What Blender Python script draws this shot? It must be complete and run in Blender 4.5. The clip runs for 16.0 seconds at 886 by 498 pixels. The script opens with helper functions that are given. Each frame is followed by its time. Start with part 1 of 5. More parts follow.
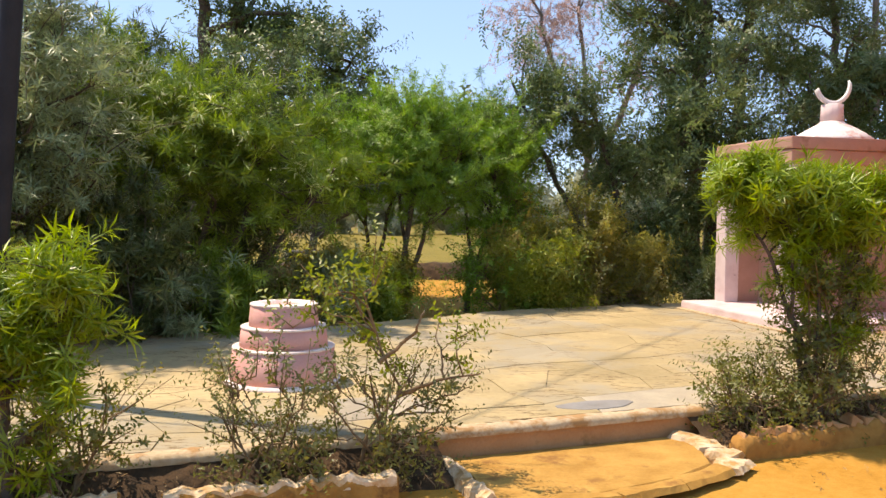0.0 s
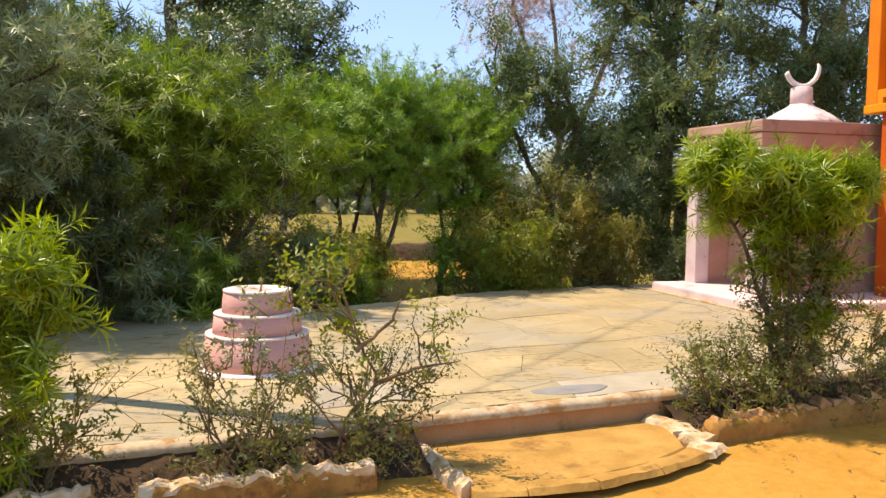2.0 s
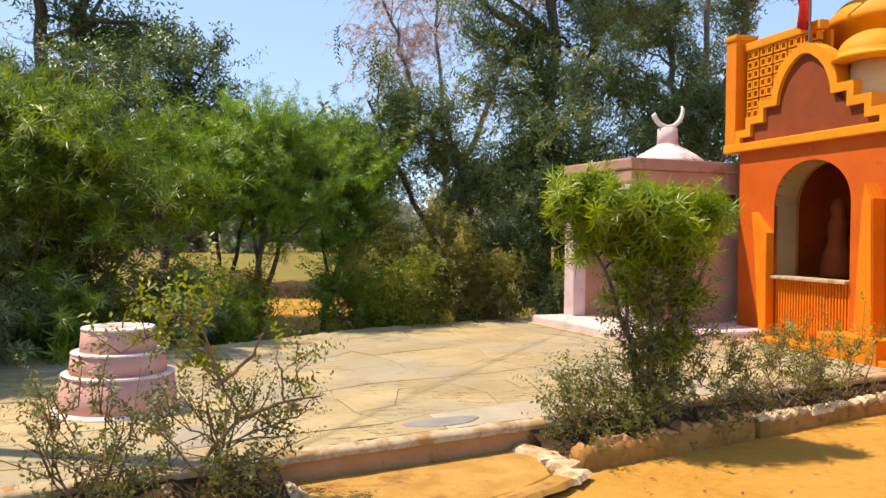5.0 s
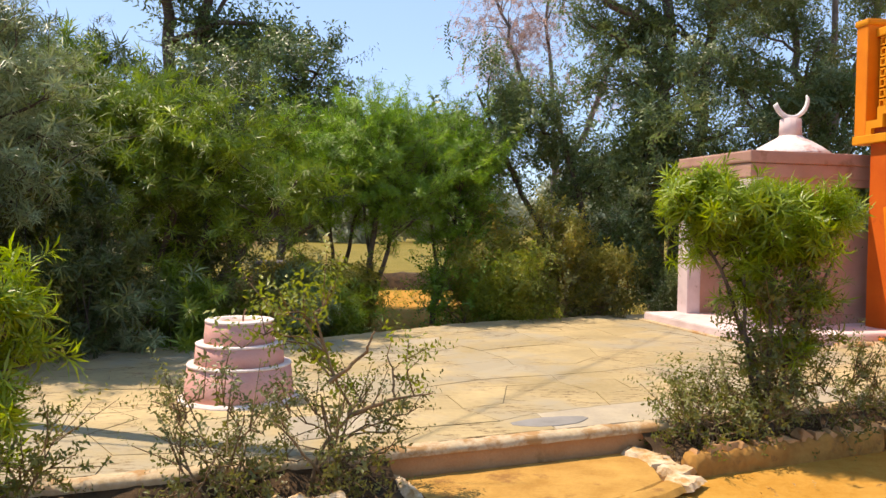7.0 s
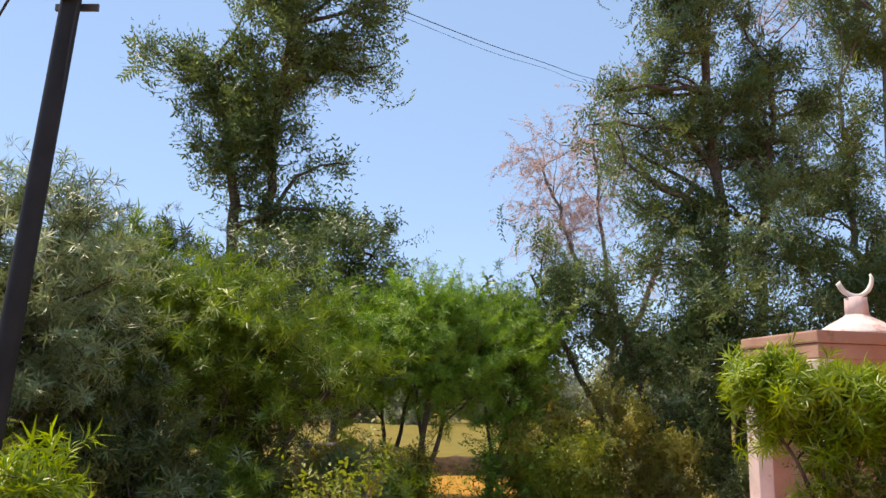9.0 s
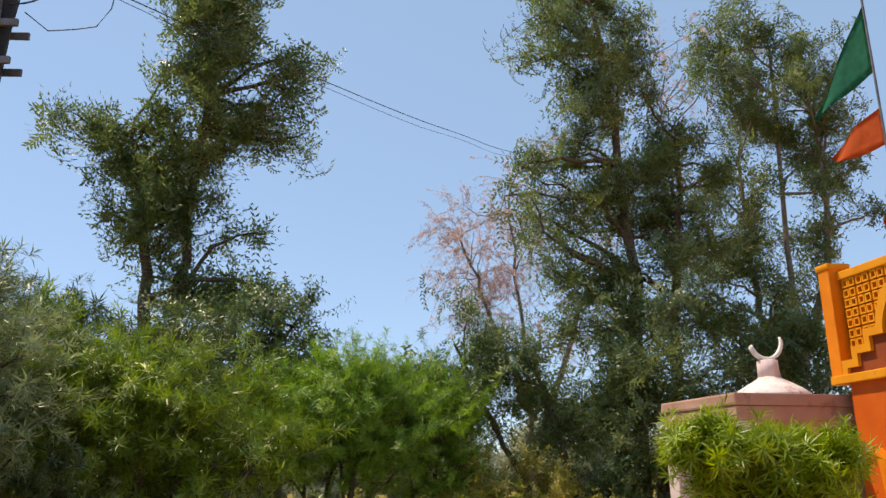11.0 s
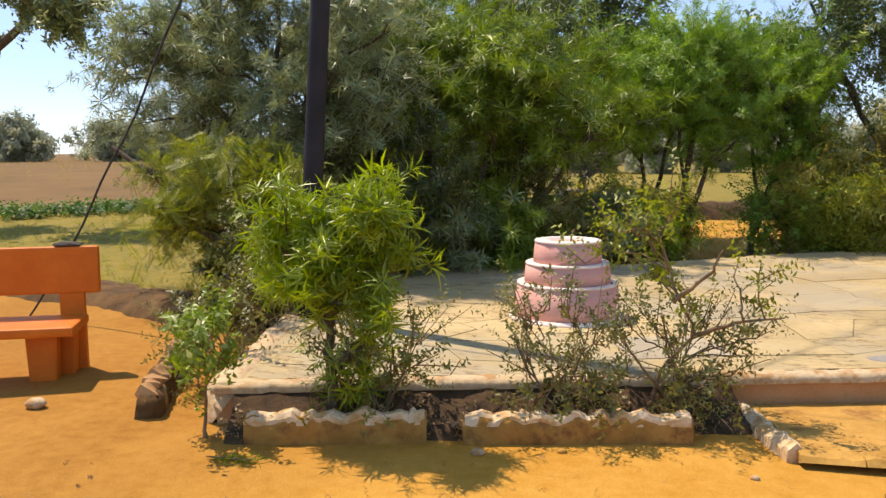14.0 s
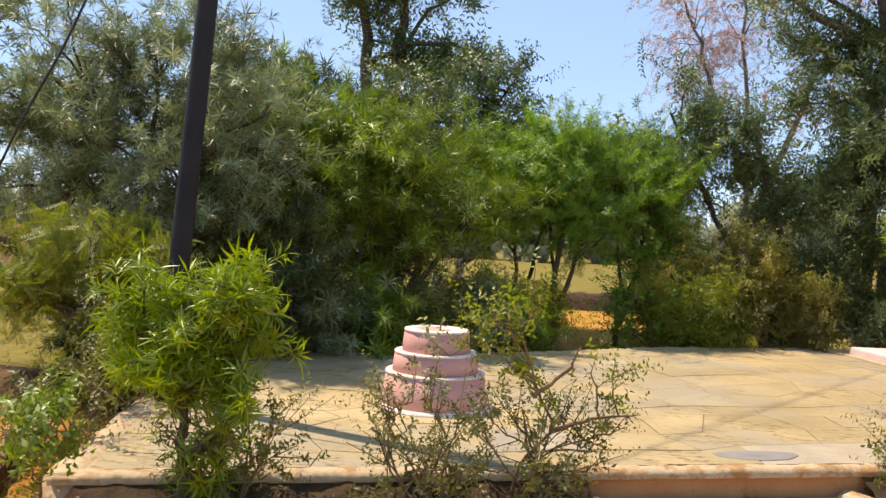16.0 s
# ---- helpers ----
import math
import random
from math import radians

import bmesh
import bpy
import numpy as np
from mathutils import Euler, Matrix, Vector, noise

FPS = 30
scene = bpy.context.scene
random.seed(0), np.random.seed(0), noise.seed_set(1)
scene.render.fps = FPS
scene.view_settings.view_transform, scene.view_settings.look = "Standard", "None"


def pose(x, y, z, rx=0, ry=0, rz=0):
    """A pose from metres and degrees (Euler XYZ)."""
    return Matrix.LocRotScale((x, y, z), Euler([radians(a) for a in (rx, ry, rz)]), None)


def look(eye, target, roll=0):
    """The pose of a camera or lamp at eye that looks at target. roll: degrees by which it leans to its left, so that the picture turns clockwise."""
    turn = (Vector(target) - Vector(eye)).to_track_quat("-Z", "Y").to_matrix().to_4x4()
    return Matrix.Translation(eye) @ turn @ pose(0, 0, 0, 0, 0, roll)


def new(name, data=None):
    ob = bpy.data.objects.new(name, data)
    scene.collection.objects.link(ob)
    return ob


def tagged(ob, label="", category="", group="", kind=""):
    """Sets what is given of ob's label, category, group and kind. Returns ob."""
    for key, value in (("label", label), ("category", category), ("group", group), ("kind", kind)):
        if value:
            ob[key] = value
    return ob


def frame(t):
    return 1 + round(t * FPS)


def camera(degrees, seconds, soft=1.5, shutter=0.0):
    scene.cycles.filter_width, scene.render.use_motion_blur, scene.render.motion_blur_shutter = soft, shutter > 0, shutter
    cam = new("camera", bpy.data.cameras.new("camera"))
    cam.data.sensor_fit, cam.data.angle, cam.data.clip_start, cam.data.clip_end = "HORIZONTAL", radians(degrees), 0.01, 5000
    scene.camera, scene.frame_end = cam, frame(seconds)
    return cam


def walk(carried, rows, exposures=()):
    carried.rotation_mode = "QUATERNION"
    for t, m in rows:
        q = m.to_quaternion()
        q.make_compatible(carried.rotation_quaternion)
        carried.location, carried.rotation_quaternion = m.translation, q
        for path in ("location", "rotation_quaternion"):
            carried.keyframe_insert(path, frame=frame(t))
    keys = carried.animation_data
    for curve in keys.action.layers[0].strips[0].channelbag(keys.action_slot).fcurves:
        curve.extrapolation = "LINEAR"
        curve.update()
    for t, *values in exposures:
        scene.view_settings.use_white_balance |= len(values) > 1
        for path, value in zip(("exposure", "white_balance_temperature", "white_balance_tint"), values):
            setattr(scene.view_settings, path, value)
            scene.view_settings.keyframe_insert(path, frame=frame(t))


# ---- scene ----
cam = camera(57.0, 16.0)
PATH = [
    (0.0, pose(0.153, 0.010, 1.465, 87.49, -0.69, 0.26)),
    (0.5, pose(0.152, 0.007, 1.468, 87.21, -0.78, -0.78)),
    (1.0, pose(0.146, 0.002, 1.474, 87.68, -1.02, -0.92)),
    (1.5, pose(0.142, 0.012, 1.481, 87.46, -0.80, -0.68)),
    (2.0, pose(0.120, 0.038, 1.510, 86.00, -0.68, -1.82)),
    (2.5, pose(0.146, 0.006, 1.479, 86.09, -0.54, -1.98)),
    (3.0, pose(0.145, 0.015, 1.501, 88.10, 0.41, -1.12)),
    (3.5, pose(0.171, 0.014, 1.486, 88.50, 0.79, -3.16)),
    (4.0, pose(0.191, 0.026, 1.482, 89.34, 1.18, -6.20)),
    (4.5, pose(0.259, 0.022, 1.480, 89.70, -0.74, -7.47)),
    (4.7, pose(0.273, 0.028, 1.474, 89.34, -0.53, -9.21)),
    (6.8, pose(0.273, 0.004, 1.519, 87.45, -1.10, -5.75)),
    (7.0, pose(0.265, 0.017, 1.528, 88.01, -0.75, -1.60)),
    (7.5, pose(0.281, 0.050, 1.551, 89.28, -1.22, 2.46)),
    (8.0, pose(0.297, 0.069, 1.570, 91.89, -0.90, 0.90)),
    (8.5, pose(0.287, 0.088, 1.557, 96.41, -1.01, 0.57)),
    (9.0, pose(0.293, 0.118, 1.552, 100.48, -0.98, 2.27)),
    (9.2, pose(0.290, 0.118, 1.548, 102.72, -0.55, 0.73)),
    (11.3, pose(0.077, 0.134, 1.544, 105.40, 0.90, -3.74)),
    (11.5, pose(0.059, 0.128, 1.539, 105.14, 0.38, -0.63)),
    (12.0, pose(0.065, 0.071, 1.478, 102.83, 0.18, 7.65)),
    (12.5, pose(0.066, 0.023, 1.464, 95.73, -0.26, 11.79)),
    (13.0, pose(0.061, -0.003, 1.454, 89.68, -0.14, 13.54)),
    (13.5, pose(0.025, -0.009, 1.441, 83.32, -1.89, 14.83)),
    (14.0, pose(0.010, -0.009, 1.447, 83.19, 0.28, 18.54)),
    (14.5, pose(-0.000, -0.000, 1.459, 86.29, 0.24, 17.20)),
    (15.0, pose(0.022, -0.012, 1.477, 90.90, -0.74, 15.53)),
    (15.5, pose(0.048, -0.023, 1.481, 90.56, -0.92, 13.24)),
    (16.0, pose(0.073, -0.009, 1.500, 88.98, -2.70, 10.34)),
]
walk(cam, PATH, [(0.0, 1.18, 6980, 19), (3.5, 1.18, 6980, 19), (4.5, 1.12, 6980, 19), (7.0, 1.12, 6980, 19), (8.0, 1.12, 6980, 19), (8.5, 1.09, 6980, 19), (9.0, 0.98, 6980, 18), (9.2, 0.91, 6980, 18), (11.3, 0.78, 7200, 15), (11.5, 0.74, 7200, 15), (12.0, 0.68, 7250, 15), (12.5, 0.86, 7450, 18), (13.0, 0.92, 7250, 20), (13.5, 1.02, 7080, 20), (14.5, 1.08, 6980, 19), (16.0, 1.07, 6980, 19)])

# ---- world and sun ----
SUN_FROM = Vector((-0.93 * 0.47, 0.36 * 0.47, 0.883)).normalized()
world = bpy.data.worlds.new("sky")
scene.world = world
world.use_nodes = True
wn = world.node_tree.nodes
sky = wn.new("ShaderNodeTexSky")
sky.sky_type = "NISHITA"
sky.sun_disc = False
sky.sun_elevation = math.asin(SUN_FROM.z)
sky.sun_rotation = math.atan2(SUN_FROM.x, SUN_FROM.y)
sky.air_density, sky.dust_density, sky.ozone_density = 0.9, 0.15, 3.0
sky.altitude = 1200
wn["Background"].inputs["Strength"].default_value = 0.13
haze = wn.new("ShaderNodeMix")  # dry-season haze evens the clear sky out
haze.data_type = "RGBA"
haze.inputs[0].default_value, haze.inputs[7].default_value = 0.62, (1.58, 2.52, 3.72, 1)
world.node_tree.links.new(sky.outputs["Color"], haze.inputs[6])
world.node_tree.links.new(haze.outputs[2], wn["Background"].inputs["Color"])
sun = new("sun", bpy.data.lights.new("sun", "SUN"))
sun.data.energy, sun.data.angle, sun.data.color = 3.1, radians(0.55), (1.0, 0.89, 0.72)
sun.matrix_world = look((0, 0, 30), Vector((0, 0, 30)) - SUN_FROM)


# ---- materials ----
def mat(name, c1, c2, scale=6.0, rough=0.85, bump=0.2, fine=60.0, c3=None, spots=3.0, amount=0.5, metal=0.0, per_object=0.0, spec=0.3, cracks=None):
    """Two colours mixed by coarse and fine noise, a third one in stains."""
    m = bpy.data.materials.new(name)
    m.use_nodes = True
    n, l = m.node_tree.nodes, m.node_tree.links
    b = n["Principled BSDF"]
    b.inputs["Roughness"].default_value, b.inputs["Metallic"].default_value = rough, metal
    b.inputs["Specular IOR Level"].default_value = spec
    geo = n.new("ShaderNodeNewGeometry")
    a, f = n.new("ShaderNodeTexNoise"), n.new("ShaderNodeTexNoise")
    for node, s, d in ((a, scale, 5), (f, fine, 4)):
        node.inputs["Scale"].default_value, node.inputs["Detail"].default_value = s, d
        l.new(geo.outputs["Position"], node.inputs["Vector"])
    add = n.new("ShaderNodeMath")
    add.operation = "MULTIPLY_ADD"
    add.inputs[1].default_value = 0.35
    l.new(f.outputs["Fac"], add.inputs[0])
    l.new(a.outputs["Fac"], add.inputs[2])
    ramp = n.new("ShaderNodeValToRGB")
    ramp.color_ramp.elements[0].position, ramp.color_ramp.elements[1].position = 0.45, 0.9
    ramp.color_ramp.elements[0].color, ramp.color_ramp.elements[1].color = (*c1, 1), (*c2, 1)
    l.new(add.outputs[0], ramp.inputs[0])
    col = ramp.outputs[0]
    if c3:
        s = n.new("ShaderNodeTexNoise")
        s.inputs["Scale"].default_value, s.inputs["Detail"].default_value, s.inputs["Roughness"].default_value = spots, 7, 0.65
        l.new(geo.outputs["Position"], s.inputs["Vector"])
        r2 = n.new("ShaderNodeValToRGB")
        r2.color_ramp.elements[0].position, r2.color_ramp.elements[1].position = 1 - amount, min(1, 1.12 - amount)
        l.new(s.outputs["Fac"], r2.inputs[0])
        mix = n.new("ShaderNodeMix")
        mix.data_type = "RGBA"
        mix.inputs[7].default_value = (*c3, 1)
        l.new(r2.outputs[0], mix.inputs[0])
        l.new(col, mix.inputs[6])
        col = mix.outputs[2]
    if cracks:
        mp = n.new("ShaderNodeMapping")
        mp.inputs["Rotation"].default_value[2], mp.inputs["Scale"].default_value = -0.37, (1.5, 5.5, 3.0)
        l.new(geo.outputs["Position"], mp.inputs["Vector"])
        ck, msk = n.new("ShaderNodeTexNoise"), n.new("ShaderNodeTexNoise")
        ck.inputs["Scale"].default_value, ck.inputs["Detail"].default_value, ck.inputs["Roughness"].default_value = 1.7, 6, 0.6
        msk.inputs["Scale"].default_value, msk.inputs["Detail"].default_value = 2.3, 3
        l.new(mp.outputs[0], ck.inputs["Vector"])
        l.new(geo.outputs["Position"], msk.inputs["Vector"])
        off = n.new("ShaderNodeMath")
        off.operation = "SUBTRACT"
        off.inputs[1].default_value = 0.5
        ab = n.new("ShaderNodeMath")
        ab.operation = "ABSOLUTE"
        l.new(ck.outputs["Fac"], off.inputs[0])
        l.new(off.outputs[0], ab.inputs[0])
        line = n.new("ShaderNodeMapRange")
        line.inputs[1].default_value, line.inputs[2].default_value, line.inputs[3].default_value, line.inputs[4].default_value = 0.006, 0.020, 1.0, 0.0
        l.new(ab.outputs[0], line.inputs[0])
        lim = n.new("ShaderNodeMapRange")
        lim.inputs[1].default_value, lim.inputs[2].default_value = 0.46, 0.56
        l.new(msk.outputs["Fac"], lim.inputs[0])
        mul = n.new("ShaderNodeMath")
        mul.operation = "MULTIPLY"
        l.new(line.outputs[0], mul.inputs[0])
        l.new(lim.outputs[0], mul.inputs[1])
        mc = n.new("ShaderNodeMix")
        mc.data_type = "RGBA"
        mc.inputs[7].default_value = (*cracks, 1)
        l.new(mul.outputs[0], mc.inputs[0])
        l.new(col, mc.inputs[6])
        col = mc.outputs[2]
    if per_object:
        info = n.new("ShaderNodeObjectInfo")
        hsv = n.new("ShaderNodeHueSaturation")
        mr = n.new("ShaderNodeMapRange")
        mr.inputs[3].default_value, mr.inputs[4].default_value = 1 - per_object, 1 + per_object
        l.new(info.outputs["Random"], mr.inputs[0])
        l.new(mr.outputs[0], hsv.inputs["Value"])
        l.new(col, hsv.inputs["Color"])
        col = hsv.outputs[0]
    l.new(col, b.inputs["Base Color"])
    bp = n.new("ShaderNodeBump")
    bp.inputs["Strength"].default_value, bp.inputs["Distance"].default_value = bump, 0.02
    l.new(add.outputs[0], bp.inputs["Height"])
    l.new(bp.outputs[0], b.inputs["Normal"])
    return m


def leaf_mat(name, c1, c2, c3=None, rough=0.45, thin=0.35):
    """Leaves: colour varies from leaf to leaf, light passes through."""
    m = bpy.data.materials.new(name)
    m.use_nodes = True
    n, l = m.node_tree.nodes, m.node_tree.links
    b, out = n["Principled BSDF"], n["Material Output"]
    b.inputs["Roughness"].default_value = rough
    b.inputs["Specular IOR Level"].default_value = 0.7
    geo = n.new("ShaderNodeNewGeometry")
    ramp = n.new("ShaderNodeValToRGB")
    ramp.color_ramp.elements[0].color, ramp.color_ramp.elements[1].color = (*c1, 1), (*c2, 1)
    if c3:
        ramp.color_ramp.elements[1].position = 0.86
        e = ramp.color_ramp.elements.new(1.0)
        e.color = (*c3, 1)
    big = n.new("ShaderNodeTexNoise")
    big.inputs["Scale"].default_value = 1.4
    l.new(geo.outputs["Position"], big.inputs["Vector"])
    mx = n.new("ShaderNodeMath")
    mx.operation = "MULTIPLY_ADD"
    mx.inputs[1].default_value = 0.55
    l.new(geo.outputs["Random Per Island"], mx.inputs[0])
    sub = n.new("ShaderNodeMath")
    sub.operation = "MULTIPLY_ADD"
    sub.inputs[1].default_value, sub.inputs[2].default_value = 1.3, -0.4
    l.new(big.outputs["Fac"], sub.inputs[0])
    l.new(sub.outputs[0], mx.inputs[2])
    l.new(mx.outputs[0], ramp.inputs[0])
    l.new(ramp.outputs[0], b.inputs["Base Color"])
    tr = n.new("ShaderNodeBsdfTranslucent")
    br = n.new("ShaderNodeHueSaturation")
    br.inputs["Value"].default_value, br.inputs["Saturation"].default_value = 1.4, 1.05
    l.new(ramp.outputs[0], br.inputs["Color"])
    l.new(br.outputs[0], tr.inputs["Color"])
    mix = n.new("ShaderNodeMixShader")
    mix.inputs[0].default_value = thin
    l.new(b.outputs[0], mix.inputs[1])
    l.new(tr.outputs[0], mix.inputs[2])
    l.new(mix.outputs[0], out.inputs["Surface"])
    return m


def ground_mat():
    """Ochre sand by the yard, dry grass beyond, brown fallow field far off; edges broken by noise."""
    m = bpy.data.materials.new("earth")
    m.use_nodes = True
    n, l = m.node_tree.nodes, m.node_tree.links
    b = n["Principled BSDF"]
    b.inputs["Roughness"].default_value = 0.95
    b.inputs["Specular IOR Level"].default_value = 0.15
    geo = n.new("ShaderNodeNewGeometry")

    def noise_tex(s, d=6, r=0.6):
        t = n.new("ShaderNodeTexNoise")
        t.inputs["Scale"].default_value, t.inputs["Detail"].default_value, t.inputs["Roughness"].default_value = s, d, r
        l.new(geo.outputs["Position"], t.inputs["Vector"])
        return t.outputs["Fac"]

    def ramp_of(x, stops):
        r = n.new("ShaderNodeValToRGB")
        r.color_ramp.elements[0].position, r.color_ramp.elements[0].color = stops[0][0], (*stops[0][1], 1)
        r.color_ramp.elements[1].position, r.color_ramp.elements[1].color = stops[-1][0], (*stops[-1][1], 1)
        for p, c in stops[1:-1]:
            r.color_ramp.elements.new(p).color = (*c, 1)
        l.new(x, r.inputs[0])
        return r.outputs[0]

    def calc(op, a, c, d=None):
        k = n.new("ShaderNodeMath")
        k.operation = op
        for i, v in enumerate((a, c, d)):
            if v is None:
                continue
            if isinstance(v, (int, float)):
                k.inputs[i].default_value = v
            else:
                l.new(v, k.inputs[i])
        return k.outputs[0]

    def blend(f, a, c):
        k = n.new("ShaderNodeMix")
        k.data_type = "RGBA"
        l.new(f, k.inputs[0])
        l.new(a, k.inputs[6])
        l.new(c, k.inputs[7])
        return k.outputs[2]

    sep = n.new("ShaderNodeSeparateXYZ")
    l.new(geo.outputs["Position"], sep.inputs[0])
    n1, n2, n3 = noise_tex(1.3), noise_tex(14), noise_tex(90, 4)
    grit = calc("MULTIPLY_ADD", n3, 0.4, calc("MULTIPLY_ADD", n2, 0.45, calc("MULTIPLY_ADD", n1, 0.42, calc("MULTIPLY", noise_tex(4.2, 3), 0.18))))
    sand = ramp_of(grit, ((0.42, (0.26, 0.122, 0.016)), (0.62, (0.40, 0.195, 0.027)), (0.85, (0.48, 0.26, 0.050))))
    grass = ramp_of(grit, ((0.4, (0.085, 0.074, 0.011)), (0.65, (0.165, 0.135, 0.022)), (0.9, (0.26, 0.195, 0.042))))
    fallow = ramp_of(calc("MULTIPLY_ADD", noise_tex(0.16), 0.7, calc("MULTIPLY", n1, 0.4)), ((0.35, (0.10, 0.063, 0.023)), (0.6, (0.17, 0.10, 0.036)), (0.85, (0.21, 0.145, 0.052))))
    wob = noise_tex(0.7, 5)
    # redder, darker earth round the bench
    red = ramp_of(grit, ((0.42, (0.16, 0.068, 0.010)), (0.62, (0.25, 0.110, 0.017)), (0.85, (0.34, 0.165, 0.032))))
    near_bench = calc("MULTIPLY_ADD", calc("SUBTRACT", wob, 0.2), 1.8, calc("MULTIPLY", calc("ADD", sep.outputs[0], 2.0), -0.7))
    sand = blend(calc("MINIMUM", calc("MAXIMUM", near_bench, 0), 0.85), sand, red)
    # yard: ahead of a line that runs along the back of the bench and the terrace
    reach = calc("MULTIPLY_ADD", sep.outputs[0], 0.2, sep.outputs[1])
    reach = calc("SUBTRACT", reach, calc("MULTIPLY", calc("MAXIMUM", calc("ADD", sep.outputs[0], 2.5), 0.0), 1.3))
    far1 = calc("SUBTRACT", calc("MULTIPLY_ADD", wob, 1.6, reach), 5.6)
    f1 = calc("MINIMUM", calc("MAXIMUM", calc("MULTIPLY", far1, 1.6), 0), 1)
    dist = n.new("ShaderNodeVectorMath")
    dist.operation = "LENGTH"
    l.new(geo.outputs["Position"], dist.inputs[0])
    far2 = calc("SUBTRACT", calc("MULTIPLY_ADD", noise_tex(0.12), 8.0, dist.outputs["Value"]), 25.0)
    f2 = calc("MINIMUM", calc("MAXIMUM", calc("MULTIPLY", far2, 0.3), 0), 1)
    side = calc("MINIMUM", calc("MAXIMUM", calc("MULTIPLY", calc("SUBTRACT", -7.0, sep.outputs[0]), 0.4), 0), 1)
    f2 = calc("MULTIPLY", f2, side)
    px = calc("SUBTRACT", sep.outputs[0], 0.3)
    py = calc("MULTIPLY", calc("SUBTRACT", sep.outputs[1], 13.7), 0.6)
    patch = calc("SUBTRACT", 2.1, calc("SQRT", calc("ADD", calc("MULTIPLY", px, px), calc("MULTIPLY", py, py)), 0.0))
    patch = calc("MINIMUM", calc("MAXIMUM", calc("MULTIPLY_ADD", wob, 1.0, patch), 0), 1)
    grass = blend(patch, grass, sand)
    l.new(blend(f2, blend(f1, sand, grass), fallow), b.inputs["Base Color"])
    bp = n.new("ShaderNodeBump")
    bp.inputs["Strength"].default_value, bp.inputs["Distance"].default_value = 0.5, 0.03
    l.new(grit, bp.inputs["Height"])
    l.new(bp.outputs[0], b.inputs["Normal"])
    return m


EARTH = ground_mat()
SOIL = mat("dark_soil", (0.028, 0.018, 0.009), (0.10, 0.057, 0.025), 9, 0.95, 0.7, 70)
STONE = mat("sandstone", (0.30, 0.235, 0.115), (0.475, 0.368, 0.188), 1.2, 0.85, 0.75, 22, (0.33, 0.285, 0.19), 0.8, 0.54, per_object=0.07, cracks=(0.18, 0.125, 0.06))
GREYSTONE = mat("grey_stone", (0.30, 0.26, 0.19), (0.42, 0.36, 0.25), 4, 0.8, 0.4, 40, per_object=0.08)
MORTAR = mat("mortar", (0.33, 0.25, 0.13), (0.52, 0.39, 0.20), 3, 0.95, 0.6, 60, (0.36, 0.32, 0.22), 1.0, 0.5)
LIME = mat("white_limewash", (0.39, 0.28, 0.145), (0.62, 0.51, 0.35), 6, 0.92, 0.6, 40, (0.36, 0.21, 0.085), 6, 0.52)
WHITE = mat("white_paint", (0.72, 0.71, 0.69), (0.82, 0.81, 0.79), 8, 0.8, 0.2, 60)
LIMEMUD = mat("muddy_limewash", (0.46, 0.29, 0.12), (0.70, 0.57, 0.40), 11, 0.95, 0.7, 45, (0.42, 0.24, 0.08), 9, 0.50)
PLINTH = mat("terrace_face", (0.41, 0.195, 0.075), (0.53, 0.285, 0.13), 4, 0.9, 0.35, 60, (0.30, 0.155, 0.055), 5, 0.42)
PINK = mat("pink_limewash", (0.57, 0.285, 0.24), (0.66, 0.37, 0.315), 5, 0.88, 0.2, 80, (0.48, 0.27, 0.20), 6, 0.40)
PALEPINK = mat("pale_pink_limewash", (0.60, 0.46, 0.44), (0.72, 0.59, 0.57), 5, 0.88, 0.2, 80, (0.30, 0.20, 0.15), 7, 0.38)
WALLPINK = mat("faded_pink_wall", (0.40, 0.225, 0.165), (0.51, 0.31, 0.24), 3, 0.9, 0.25, 70, (0.26, 0.15, 0.09), 2.4, 0.40)
DOMEWASH = mat("stained_limewash", (0.60, 0.52, 0.49), (0.76, 0.70, 0.67), 9, 0.9, 0.3, 60, (0.55, 0.32, 0.28), 8, 0.47)
RIM = mat("white_rim", (0.66, 0.52, 0.46), (0.80, 0.72, 0.65), 14, 0.9, 0.3, 80, (0.60, 0.36, 0.33), 12, 0.42)
MUD = mat("mud_plaster", (0.33, 0.17, 0.032), (0.48, 0.275, 0.065), 6, 0.95, 0.6, 45, (0.25, 0.12, 0.03), 5, 0.45)
BEDMUD = mat("caked_mud", (0.25, 0.115, 0.022), (0.40, 0.210, 0.050), 7, 0.95, 0.9, 30, (0.19, 0.09, 0.026), 9, 0.48)
BRICK = mat("worn_brick", (0.36, 0.19, 0.08), (0.52, 0.30, 0.13), 10, 0.95, 0.5, 70, (0.62, 0.50, 0.36), 7, 0.4, per_object=0.15)
ORANGE = mat("orange_paint", (0.66, 0.175, 0.002), (0.76, 0.23, 0.004), 4, 0.65, 0.12, 70, (0.55, 0.13, 0.008), 3, 0.36)
AMBER = mat("amber_paint", (0.66, 0.24, 0.003), (0.74, 0.30, 0.006), 4, 0.65, 0.12, 70, (0.52, 0.17, 0.01), 4, 0.36)
VERMILION = mat("vermilion_paint", (0.52, 0.085, 0.003), (0.62, 0.120, 0.006), 3, 0.65, 0.1, 70, (0.40, 0.06, 0.008), 4, 0.38)
MAROON = mat("maroon_panel", (0.20, 0.042, 0.010), (0.27, 0.06, 0.014), 4, 0.85, 0.2, 70, (0.16, 0.04, 0.015), 5, 0.4)
